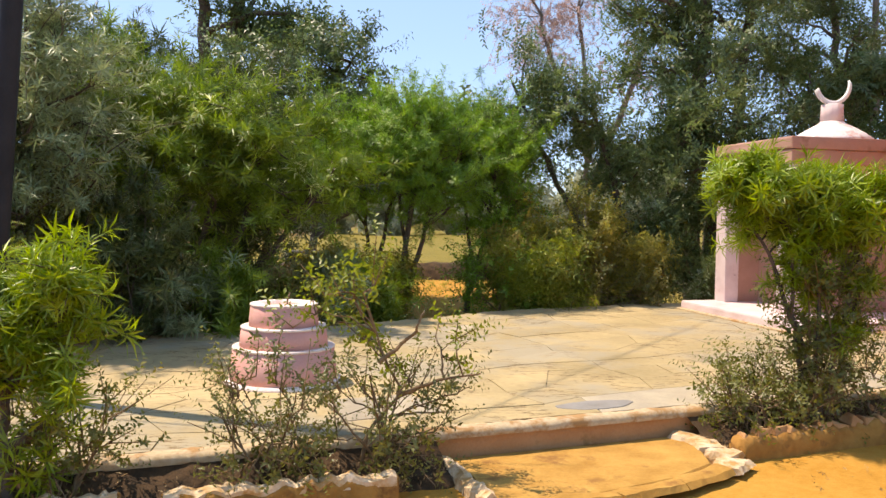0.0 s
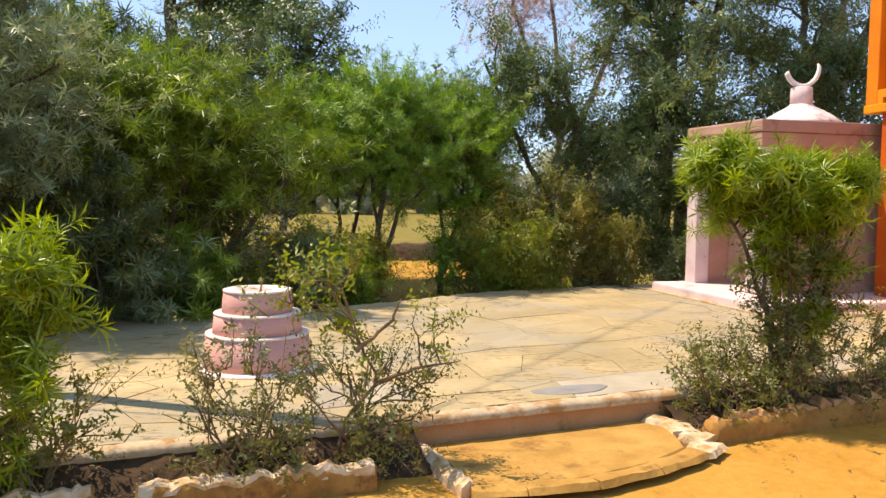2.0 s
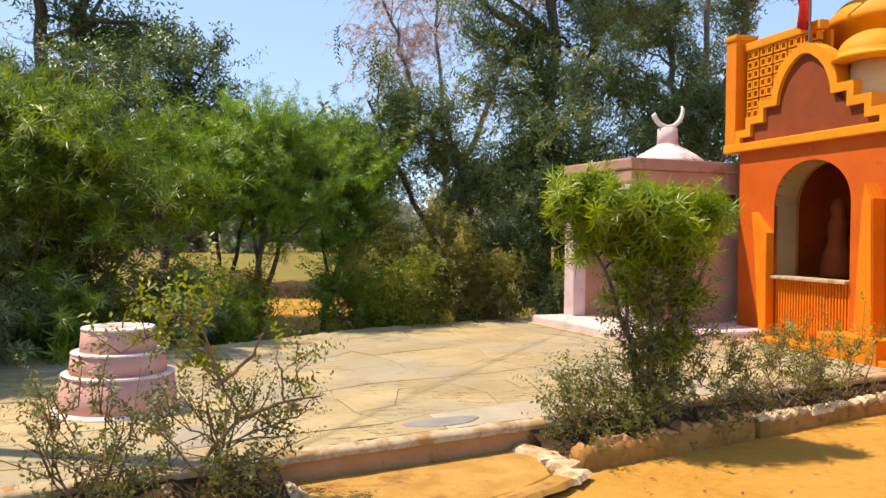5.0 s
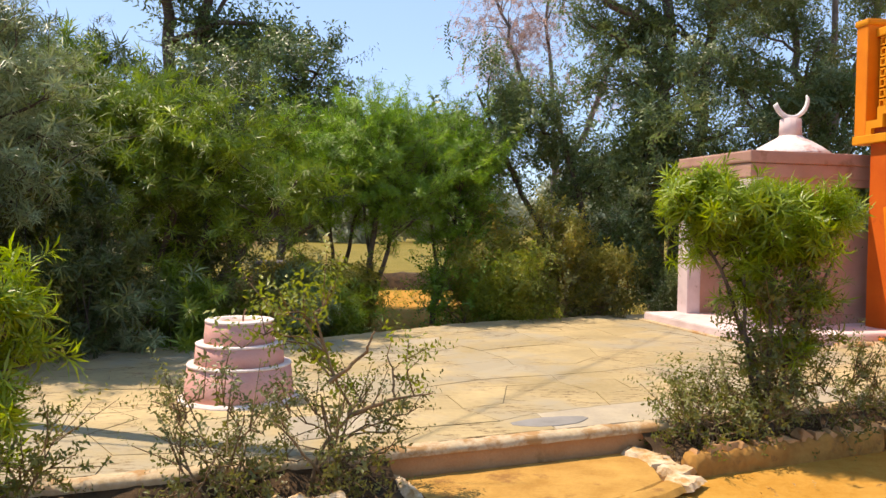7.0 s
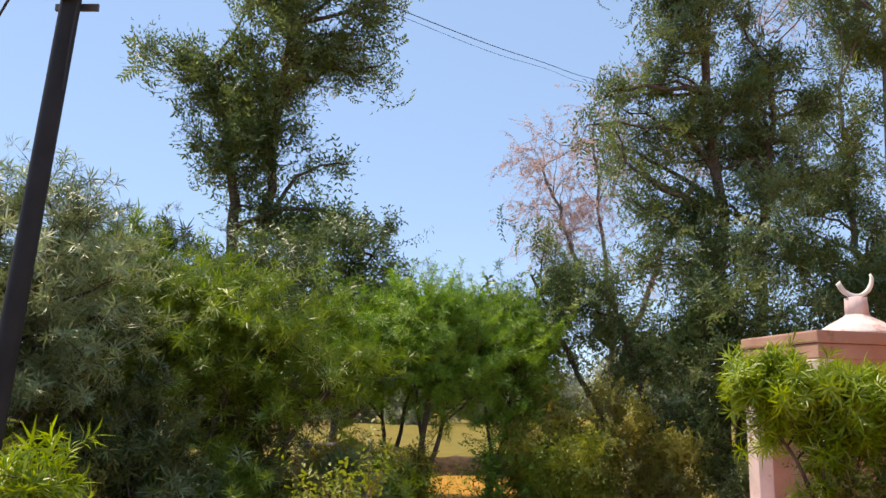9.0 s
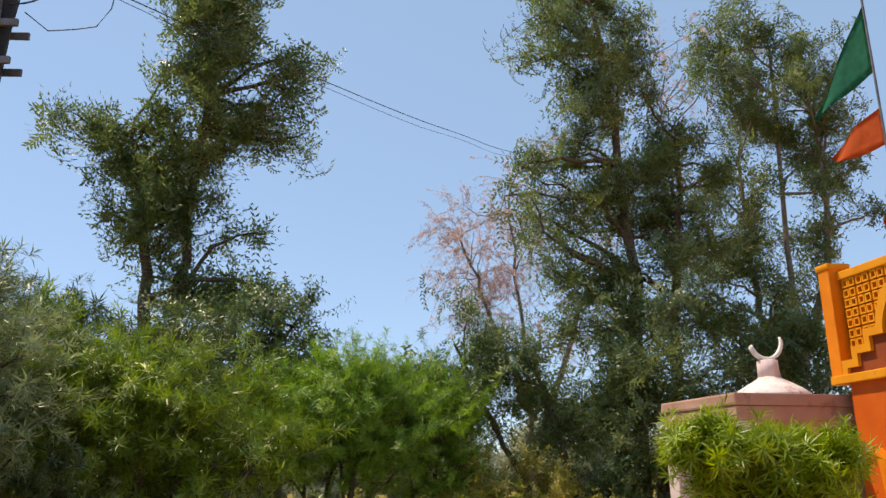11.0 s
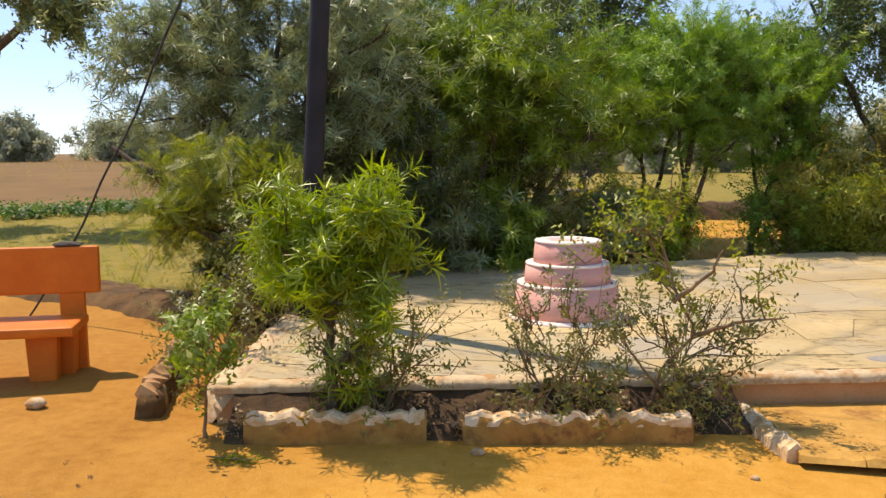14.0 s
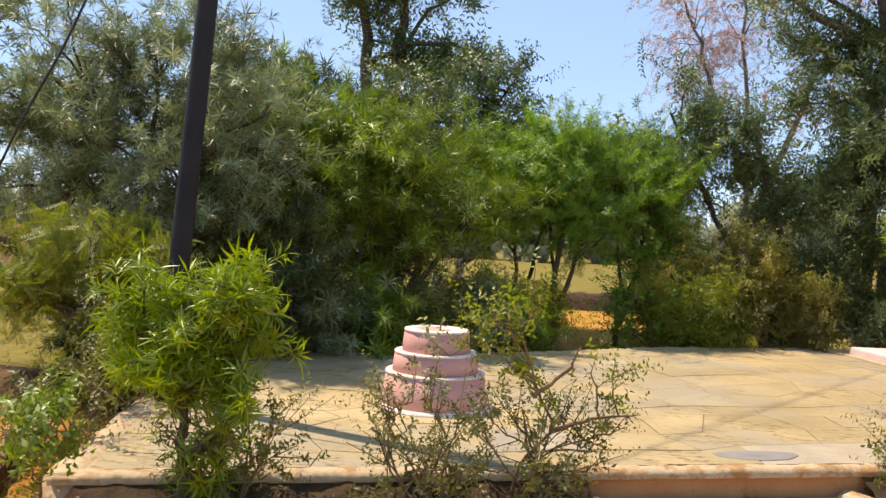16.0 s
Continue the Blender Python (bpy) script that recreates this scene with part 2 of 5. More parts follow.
NICHE = mat("brown_niche", (0.20, 0.085, 0.022), (0.30, 0.135, 0.035), 4, 0.9, 0.2, 70)
CREAM = mat("cream_plaster", (0.55, 0.40, 0.18), (0.66, 0.50, 0.26), 4, 0.85, 0.2, 60)
BENCH = mat("orange_bench_paint", (0.52, 0.115, 0.005), (0.64, 0.165, 0.010), 6, 0.55, 0.15, 80, (0.42, 0.16, 0.04), 7, 0.34)
STEEL = mat("dark_steel", (0.008, 0.009, 0.012), (0.020, 0.021, 0.026), 5, 0.6, 0.2, 90, (0.05, 0.032, 0.022), 8, 0.3, spec=0.3)
GALV = mat("weathered_steel", (0.10, 0.10, 0.11), (0.20, 0.19, 0.19), 9, 0.55, 0.2, 90, metal=0.6)
CABLE = mat("black_cable", (0.02, 0.02, 0.022), (0.05, 0.05, 0.05), 20, 0.6, 0.1)
DARK = mat("dark_stone", (0.05, 0.045, 0.04), (0.10, 0.085, 0.07), 5, 0.9, 0.5, 50)
RED = mat("red_cloth", (0.55, 0.02, 0.015), (0.70, 0.05, 0.03), 9, 0.8, 0.2)
GREEN = mat("green_cloth", (0.01, 0.14, 0.08), (0.02, 0.22, 0.13), 9, 0.8, 0.2)
SAFFRON = mat("saffron_cloth", (0.55, 0.10, 0.02), (0.66, 0.15, 0.03), 9, 0.8, 0.2)
BARK = mat("grey_brown_bark", (0.06, 0.045, 0.035), (0.15, 0.115, 0.085), 12, 0.95, 0.8, 60)
STEM = mat("tan_stem", (0.14, 0.09, 0.045), (0.26, 0.18, 0.10), 16, 0.9, 0.4, 70)
SMOOTHBARK = mat("pale_bark", (0.14, 0.12, 0.105), (0.25, 0.215, 0.19), 9, 0.9, 0.4, 60)
LEAF_BRIGHT = leaf_mat("bright_lance_leaf", (0.12, 0.185, 0.006), (0.30, 0.40, 0.012), (0.58, 0.63, 0.10), 0.40, 0.42)
# The third, palest tone puts whitish glints into the leaf colour.
LEAF_OLEANDER = leaf_mat("dark_lance_leaf", (0.068, 0.122, 0.009), (0.235, 0.335, 0.024), (0.64, 0.69, 0.34), 0.42, 0.38)
# The dimness inside the thicket is put into this darker leaf colour.
LEAF_DEEP = leaf_mat("shade_dark_leaf", (0.028, 0.046, 0.008), (0.085, 0.12, 0.020), (0.20, 0.24, 0.06), 0.5, 0.24)
LEAF_WILLOW = leaf_mat("fresh_lance_leaf", (0.085, 0.175, 0.012), (0.225, 0.38, 0.030), (0.50, 0.62, 0.15), 0.42, 0.44)
LEAF_GREY = leaf_mat("greyish_lance_leaf", (0.080, 0.115, 0.042), (0.31, 0.375, 0.165), (0.72, 0.75, 0.62), 0.40, 0.32)
LEAF_TALL = leaf_mat("pinnate_leaf", (0.050, 0.092, 0.028), (0.175, 0.235, 0.070), (0.42, 0.47, 0.27), 0.42, 0.36)
LEAF_THORN = leaf_mat("feathery_yellow_green_leaf", (0.11, 0.15, 0.012), (0.28, 0.32, 0.028), (0.46, 0.42, 0.06), 0.5, 0.42)
LEAF_BROWN = leaf_mat("drying_leaf", (0.15, 0.18, 0.026), (0.34, 0.30, 0.048), (0.44, 0.29, 0.06), 0.6, 0.45)
LEAF_PINK = leaf_mat("pink_pods", (0.38, 0.26, 0.24), (0.58, 0.44, 0.41), (0.42, 0.36, 0.24), 0.6, 0.40)
LEAF_SMALL = leaf_mat("small_oval_leaf", (0.085, 0.10, 0.02), (0.21, 0.21, 0.045), (0.34, 0.20, 0.06), 0.45, 0.38)
LEAF_LIME = leaf_mat("lime_leaf", (0.13, 0.18, 0.012), (0.29, 0.32, 0.025), (0.42, 0.33, 0.05), 0.45, 0.45)
LEAF_OLIVE = leaf_mat("olive_leaf", (0.06, 0.078, 0.011), (0.18, 0.19, 0.024), (0.32, 0.25, 0.05), 0.5, 0.40)
# Paler than near leaves: the haze of distance is mixed into this colour.
LEAF_FAR = leaf_mat("haze_pale_leaf", (0.26, 0.285, 0.19), (0.37, 0.38, 0.25), None, 0.8, 0.45)
CROP = leaf_mat("crop_leaf", (0.035, 0.10, 0.015), (0.09, 0.18, 0.03), None, 0.6, 0.35)
LITTER = leaf_mat("dry_litter", (0.14, 0.08, 0.03), (0.36, 0.24, 0.10), (0.55, 0.45, 0.28), 0.8, 0.1)


# ---- building helpers ----
def part(name, bm, material, parent=None, label="", smooth=False):
    me = bpy.data.meshes.new(name)
    bm.to_mesh(me)
    bm.free()
    if smooth:
        me.shade_smooth()
    me.materials.append(material)
    ob = new(name, me)
    if parent is not None:
        ob.parent = parent
    if label:
        ob["label"] = label
    return ob


def thing(name, m, label, category, group="", kind=""):
    e = new(name)
    e.empty_display_size = 0.1
    e.matrix_world = m
    return tagged(e, label, category, group, kind)


def box(bm, lo, hi, bevel=0.0, taper=None, rough=0.0, seg=2):
    """A box from corner lo to corner hi, its edges rounded; taper: factor of the top's size in x and y."""
    g = bmesh.ops.create_cube(bm, size=1)["verts"]
    c, s = [(a + b) / 2 for a, b in zip(lo, hi)], [b - a for a, b in zip(lo, hi)]
    for v in g:
        k = taper if taper and v.co.z > 0 else (1, 1)
        v.co = Vector((c[0] + v.co.x * s[0] * k[0], c[1] + v.co.y * s[1] * k[1], c[2] + v.co.z * s[2]))
    if bevel:
        edges = {e for v in g for e in v.link_edges}
        bmesh.ops.bevel(bm, geom=list(edges), offset=bevel, segments=seg, affect="EDGES", profile=0.6)
    if rough:
        for v in bm.verts:
            v.co += Vector(noise.noise_vector(v.co * 9)) * rough
    return bm


def solid(size_lo, size_hi, **k):
    return box(bmesh.new(), size_lo, size_hi, **k)


def prism(pts, y0, y1, bevel=0.0):
    """An outline in x and z, drawn out along y."""
    bm = bmesh.new()
    a = [bm.verts.new((x, y0, z)) for x, z in pts]
    b = [bm.verts.new((x, y1, z)) for x, z in pts]
    n = len(pts)
    for i in range(n):
        bm.faces.new((a[i], a[(i + 1) % n], b[(i + 1) % n], b[i]))
    f1, f2 = bm.faces.new(a[::-1]), bm.faces.new(b)
    if bevel:
        bmesh.ops.bevel(bm, geom=list(f1.edges), offset=bevel, segments=2, affect="EDGES")
    bmesh.ops.triangulate(bm, faces=[f for f in bm.faces if len(f.verts) > 4])
    bmesh.ops.recalc_face_normals(bm, faces=bm.faces)
    return bm


def slab_xy(pts, z0, z1, bevel=0.0, rough=0.0):
    """An outline in x and y, drawn up from z0 to z1, the top edge rounded."""
    bm = bmesh.new()
    a = [bm.verts.new((x, y, z0)) for x, y in pts]
    b = [bm.verts.new((x, y, z1)) for x, y in pts]
    n = len(pts)
    for i in range(n):
        bm.faces.new((a[i], a[(i + 1) % n], b[(i + 1) % n], b[i]))
    bm.faces.new(a[::-1])
    top = bm.faces.new(b)
    if bevel:
        bmesh.ops.bevel(bm, geom=list(top.edges), offset=bevel, segments=1, affect="EDGES")
    if rough:
        for v in bm.verts:
            v.co += Vector(noise.noise_vector(v.co * 5)) * rough
    bmesh.ops.recalc_face_normals(bm, faces=bm.faces)
    return bm


def lathe(profile, seg=48, wob=0.0):
    bm = bmesh.new()
    rings = []
    for r, z in profile:
        ring = []
        for i in range(seg):
            a = 2 * math.pi * i / seg
            k = r + (noise.noise(Vector((math.cos(a) * 3, math.sin(a) * 3, z * 9))) * wob if wob else 0)
            ring.append(bm.verts.new((k * math.cos(a), k * math.sin(a), z)))
        rings.append(ring)
    for p, q in zip(rings, rings[1:]):
        for i in range(seg):
            bm.faces.new((p[i], p[(i + 1) % seg], q[(i + 1) % seg], q[i]))
    for ring in (rings[0], rings[-1]):
        if len({round(v.co.length, 6) for v in ring}) > 0 and ring[0].co.xy.length > 1e-4:
            bm.faces.new(ring)
    bmesh.ops.recalc_face_normals(bm, faces=bm.faces)
    return bm


def mesh_np(name, verts, faces, material, parent=None, smooth=False):
    me = bpy.data.meshes.new(name)
    k = faces.shape[1]
    me.vertices.add(len(verts))
    me.vertices.foreach_set("co", np.ascontiguousarray(verts, dtype=np.float32).ravel())
    me.loops.add(faces.size)
    me.loops.foreach_set("vertex_index", np.ascontiguousarray(faces, dtype=np.int32).ravel())
    me.polygons.add(len(faces))
    me.polygons.foreach_set("loop_start", np.arange(0, faces.size, k, dtype=np.int32))
    me.update(calc_edges=True)
    if smooth:
        me.shade_smooth()
    me.materials.append(material)
    ob = new(name, me)
    if parent is not None:
        ob.parent = parent
    return ob


def tubes(paths, sides=6):
    """Tapered round rods along paths: lists of points and radii."""
    V, F, base = [], [], 0
    ang = np.arange(sides) * 2 * np.pi / sides
    for pts, rad in paths:
        pts = np.asarray(pts, float)
        d = np.gradient(pts, axis=0)
        d /= np.linalg.norm(d, axis=1)[:, None] + 1e-9
        ref = np.array([0.31, 0.22, 0.92]) if abs(d[0][2]) < 0.8 else np.array([0.95, 0.3, 0.05])
        a = np.cross(d, ref)
        a /= np.linalg.norm(a, axis=1)[:, None] + 1e-9
        b = np.cross(d, a)
        ring = pts[:, None] + np.asarray(rad)[:, None, None] * (np.cos(ang)[None, :, None] * a[:, None] + np.sin(ang)[None, :, None] * b[:, None])
        V.append(ring.reshape(-1, 3))
        k = len(pts)
        i, j = np.meshgrid(np.arange(k - 1), np.arange(sides), indexing="ij")
        q = np.stack([i * sides + j, i * sides + (j + 1) % sides, (i + 1) * sides + (j + 1) % sides, (i + 1) * sides + j], -1).reshape(-1, 4)
        F.append(q + base)
        base += k * sides
    return np.concatenate(V), np.concatenate(F)


def rod(name, pts, radius, material, parent=None, sides=8):
    v, f = tubes([(pts, [radius] * len(pts))], sides)
    return mesh_np(name, v, f, material, parent, True)


def leaf_shape(length, width, bend=0.25, z=0.0):
    """One leaf along +x, creased along its midrib and bent down: six triangles."""
    m = length * 0.45
    v = np.array([(0, 0, 0), (m, -width / 2, 0.1 * width), (m, 0, -0.12 * width), (m, width / 2, 0.1 * width), (length, 0, -bend * length)])
    f = np.array([(0, 1, 2), (0, 2, 3), (1, 4, 2), (2, 4, 3)])
    return v + (0, 0, z), f


def turn_z(v, a):
    c, s = math.cos(a), math.sin(a)
    return v @ np.array([[c, s, 0], [-s, c, 0], [0, 0, 1]])


def tilt_y(v, a):
    c, s = math.cos(a), math.sin(a)
    return v @ np.array([[c, 0, -s], [0, 1, 0], [s, 0, c]])


def sprig(kind, rng):
    """A small shoot with its leaves, growing along +z."""
    V, F, n = [], [], 0
    def put(v, f):
        nonlocal n
        V.append(v)
        F.append(f + n)
        n += len(v)
    if kind == "lance":
        for i in range(13):
            v, f = leaf_shape(rng.uniform(0.10, 0.18), 0.0165, rng.uniform(0.02, 0.45))
            put(turn_z(tilt_y(v, -rng.uniform(0.05, 1.1)), i * 2.4) + (0, 0, 0.007 * i), f)
    elif kind == "pinnate":
        for i in range(3):
            a = i * 2.1 + rng.uniform(-0.5, 0.5)
            lift = rng.uniform(-0.1, 0.5)
            for k in range(5):
                for s in (-1, 1):
                    v, f = leaf_shape(rng.uniform(0.055, 0.085), 0.027, 0.35)
                    v = turn_z(v, s * 0.85) + (0.045 * k + 0.02, 0, -0.013 * k * k)
                    put(turn_z(tilt_y(v, -lift), a), f)
    elif kind == "oval":
        for i in range(9):
            v, f = leaf_shape(rng.uniform(0.022, 0.036), 0.014, 0.2)
            put(turn_z(tilt_y(v, -rng.uniform(0.0, 0.9)), i * 2.4) + (0, 0, 0.013 * i), f)
    elif kind == "feather":
        for i in range(2):
            a = i * 3.1 + rng.uniform(-0.6, 0.6)
            for k in range(10):
                for s in (-1, 1):
                    v, f = leaf_shape(0.026, 0.007, 0.2)
                    v = turn_z(v, s * 1.1) + (0.013 * k + 0.01, 0, -0.002 * k)
                    put(turn_z(tilt_y(v, -0.2), a), f)
    elif kind == "broad":
        for i in range(8):
            v, f = leaf_shape(rng.uniform(0.06, 0.10), 0.04, 0.25)
            put(turn_z(tilt_y(v, -rng.uniform(-0.3, 0.8)), i * 2.4) + (0, 0, 0.02 * i), f)
    return np.concatenate(V), np.concatenate(F)


def leaves(points, dirs, sizes, kind, rng, kinds=5):
    """Shoots at the points, growing along dirs."""
    out_v, out_f, base = [], [], 0
    pick = rng.integers(0, kinds, len(points))
    for k in range(kinds):
        tv, tf = sprig(kind, rng)
        sel = np.where(pick == k)[0]
        if not len(sel):
            continue
        z = dirs[sel] / (np.linalg.norm(dirs[sel], axis=1)[:, None] + 1e-9)
        r = rng.normal(size=z.shape)
        x = np.cross(r, z)
        x /= np.linalg.norm(x, axis=1)[:, None] + 1e-9
        y = np.cross(z, x)
        m = np.stack([x, y, z], 1) * sizes[sel][:, None, None]
        v = np.einsum("vk,nkj->nvj", tv, m) + points[sel][:, None]
        f = tf[None] + (np.arange(len(sel)) * len(tv))[:, None, None] + base
        out_v.append(v.reshape(-1, 3))
        out_f.append(f.reshape(-1, 3))
        base += len(sel) * len(tv)
    return np.concatenate(out_v), np.concatenate(out_f)


def bend_path(a, b, rng, n=7, sag=0.12, up=0.0):
    a, b = np.asarray(a, float), np.asarray(b, float)
    t = np.linspace(0, 1, n)[:, None]
    L = np.linalg.norm(b - a)
    w = rng.normal(size=3) * sag * L
    p = a + (b - a) * t + np.sin(np.pi * t) * w + np.array([0, 0, up * L]) * np.sin(np.pi * t)
    p[1:-1] += rng.normal(size=(n - 2, 3)) * 0.018 * L
    return p


def grow(name, base, trunks, crown, label, category, leaf="lance", material=None, bark=None, limbs=26, twigs=7, shoots=6, twig=0.5, size=1.0,
         radius=0.08, droop=0.0, rise=0.35, seed=1, group="", limb_r=0.022, shell=0.45, spread=0.8, sides=7):
    """A tree or shrub: trunks from the ground, limbs to points of the crown, twigs, and leafy shoots along the twigs.
    trunks: lists of points; crown: ellipsoids (x, y, z, rx, ry, rz, weight), all from the base."""
    rng = np.random.default_rng(seed)
    top = thing(name, Matrix.Translation(base), label, category, group)
    wood, spine = [], []
    for pts in trunks:
        pts = np.asarray(pts, float)
        t = np.linspace(0, 1, len(pts))
        tt = np.linspace(0, 1, 14)
        p = np.stack([np.interp(tt, t, pts[:, i]) for i in range(3)], 1)
        p[1:] += rng.normal(size=(13, 3)) * radius * np.array([0.35, 0.35, 0.0])
        r = radius * (1 - 0.72 * tt)
        r[0] *= 1.25
        wood.append((p, r))
        spine += [(p[i], r[i]) for i in range(4, 14)]
    sp, sr = np.array([s[0] for s in spine]), np.array([s[1] for s in spine])
    crown = np.array(crown, float)
    wgt = crown[:, 6] / crown[:, 6].sum()
    P, D, S = [], [], []
    for _ in range(limbs):
        c = crown[rng.choice(len(crown), p=wgt)]
        d = rng.normal(size=3)
        d /= np.linalg.norm(d)
        e = c[:3] + d * c[3:6] * (shell + (1 - shell) * rng.random() ** 0.6)
        cost = np.linalg.norm(sp - e, axis=1) + 1.2 * np.maximum(0, sp[:, 2] - e[2] + 0.15 * np.linalg.norm(c[3:6]))
        k = rng.choice(np.argsort(cost)[:3])
        path = bend_path(sp[k], e, rng, 8, 0.10, 0.06)
        L = np.linalg.norm(e - sp[k])
        r0 = min(sr[k] * 0.8, limb_r * (0.6 + 0.5 * L))
        wood.append((path, np.linspace(r0, max(0.004, r0 * 0.25), 8)))
        for j in range(twigs):
            f = rng.uniform(0.45, 1.0) if j else 1.0
            q = f * 7
            i0 = min(6, int(q))
            s = path[i0] + (path[i0 + 1] - path[i0]) * (q - i0)
            out = (s - c[:3]) / (c[3:6] + 1e-6)
            out /= np.linalg.norm(out) + 1e-6
            w = out * 0.55 + rng.normal(size=3) * spread * 0.6 + np.array([0, 0, rise])
            w /= np.linalg.norm(w)
            L2 = twig * (rng.uniform(0.5, 1.2) if rng.random() < 0.82 else rng.uniform(1.2, 1.9))
            tp = np.array([s + w * L2 * u + np.array([0, 0, -droop * L2 * u * u]) for u in np.linspace(0, 1, 4)])
            wood.append((tp, np.linspace(max(0.0035, r0 * 0.22), 0.0018, 4)))
            for u in np.linspace(0.2, 1.0, shoots):
                i1 = min(2, int(u * 3))
                pt = tp[i1] + (tp[i1 + 1] - tp[i1]) * (u * 3 - i1)
                dd = (tp[i1 + 1] - tp[i1])
                dd = dd / np.linalg.norm(dd) + rng.normal(size=3) * 0.55
                P.append(pt)
                D.append(dd)
                S.append(size * rng.uniform(0.7, 1.25))
    big = [w for w in wood if w[1][0] > 0.012]
    thin = [w for w in wood if w[1][0] <= 0.012]
    v, f = tubes(big, sides)
    mesh_np("trunk", v, f, bark or BARK, top, True)
    if thin:
        v, f = tubes(thin, 4)
        tagged(mesh_np("branchwork", v, f, bark or BARK, top), kind="stuff")
    v, f = leaves(np.array(P), np.array(D), np.array(S), leaf, rng)
    mesh_np("crown", v, f, material, top)
    return top


def sweep(a, b, prof, amp=0.008, step=0.03, freq=7.0, crest=None):
    """A bar of uneven section from a to b, both (u, v); the section gives offsets across and heights."""
    bm = bmesh.new()
    L = math.hypot(b[0] - a[0], b[1] - a[1])
    n_ = max(2, int(L / step))
    tx, ty = (b[0] - a[0]) / L, (b[1] - a[1]) / L
    rings = []
    for i in range(n_ + 1):
        t = i / n_
        u, v = a[0] + (b[0] - a[0]) * t, a[1] + (b[1] - a[1]) * t
        ring = []
        for k, (o, z) in enumerate(prof):
            q = Vector((u * freq, v * freq, k * 0.8))
            w = noise.noise(q) + 0.6 * noise.noise(q * 2.7)
            h = noise.noise(q + Vector((9, 3, 5))) + 0.6 * noise.noise(q * 3.1)
            up = crest(u, v) if crest and 0 < k < len(prof) - 1 else 0.0
            ring.append(bm.verts.new((u - ty * (o + amp * w), v + tx * (o + amp * w), z + up + (amp * h if 0 < k < len(prof) - 1 else 0))))
        rings.append(ring)
    for p, q in zip(rings, rings[1:]):
        for j in range(len(prof) - 1):
            bm.faces.new((p[j], p[j + 1], q[j + 1], q[j]))
    bm.faces.new(rings[0])
    bm.faces.new(rings[-1][::-1])
    bmesh.ops.recalc_face_normals(bm, faces=bm.faces)
    return bm


# ---- ground ----
GZ = 0.08


def spread_axis(near, far, step, n_far):
    a = np.arange(-near, near + 1e-6, step)
    g = near + (far - near) * (np.linspace(0, 1, n_far + 1)[1:] ** 3)
    return np.concatenate([-g[::-1], a, g])


def ground_height(x, y):
    """Nearly flat; a low bank runs along the field's edge behind the bench."""
    q = y - 5.85 + 0.28 * (x + 5)
    bank = 0.10 * np.exp(-(q / np.where(q < 0, 0.24, 0.9)) ** 2) / (1 + np.exp(np.clip((x + 3.9) * 4, -50, 50)))
    bank = bank * (0.8 + 0.3 * np.sin(x * 2.3))
    h = np.sin(x * 1.7 + 0.6 * np.sin(y * 1.3)) * np.sin(y * 1.1 + x * 0.4) * 0.012
    near = 1 / (1 + np.exp(np.clip((np.hypot(x, y - 4) - 9) * 0.6, -50, 50)))
    return GZ + bank + h * near


gx, gy = np.meshgrid(spread_axis(16, 1500, 0.2, 34), spread_axis(16, 1500, 0.2, 34), indexing="ij")
gv = np.stack([gx, gy, ground_height(gx, gy)], -1).reshape(-1, 3)
w_, h_ = gx.shape
gi, gj = np.meshgrid(np.arange(w_ - 1), np.arange(h_ - 1), indexing="ij")
gf = np.stack([gi * h_ + gj, (gi + 1) * h_ + gj, (gi + 1) * h_ + gj + 1, gi * h_ + gj + 1], -1).reshape(-1, 4)
tagged(mesh_np("ground", gv, gf, EARTH, None, True), "ochre sandy yard running into dry grass and fallow field", "ground", kind="structure")

# Loose earth made darker, with the shade of the trees in its colour.
BANK = mat("shaded_turned_earth", (0.055, 0.030, 0.010), (0.14, 0.075, 0.024), 5, 0.95, 0.9, 30, (0.28, 0.20, 0.08), 3, 0.42)


# ---- terrace ----
TA = radians(21.1)
TERRACE = Matrix.Translation((-2.38, 3.42, 0)) @ Matrix.Rotation(TA, 4, "Z")
TOP = 0.28


def at(u, v, z=0.0):
    """A place on the terrace, along its front edge and in from it."""
    return TERRACE @ Vector((u, v, z))


terrace = thing("terrace", TERRACE, "raised terrace paved with uneven sandstone flags, whitewashed edge", "terrace", kind="structure")
part("base", slab_xy([(0.03, 0.03), (9.4, 0.03), (9.4, 5.1), (7.6, 5.04), (5.4, 4.90), (4.2, 4.46), (3.0, 4.10), (0.28, 3.90)], -0.05, TOP - 0.005, 0.0), MORTAR, terrace)
part("front_face", box(bmesh.new(), (0.02, 0.0, -0.05), (9.3, 0.03, TOP - 0.02), bevel=0.006), PLINTH, terrace)
EDGE = [(-0.028, TOP - 0.038), (-0.034, TOP - 0.018), (-0.02, TOP + 0.006), (0.03, TOP + 0.012), (0.075, TOP + 0.008), (0.11, TOP - 0.012)]
part("coping", sweep((0.0, 0.0), (9.3, 0.0), EDGE, 0.009), LIME, terrace, "chipped whitewashed coping", True)
part("side_kerb", sweep((0.30, 3.95), (0.0, 0.0), [(-0.03, GZ - 0.03), (-0.035, TOP - 0.02), (-0.02, TOP + 0.006), (0.06, TOP + 0.012), (0.11, TOP + 0.006), (0.14, TOP - 0.02)], 0.012), LIME, terrace, "worn whitewashed side kerb", True)
BACK = [(0.06, GZ - 0.03), (0.055, TOP - 0.02), (0.03, TOP + 0.008), (-0.04, TOP + 0.01), (-0.10, TOP - 0.012)]
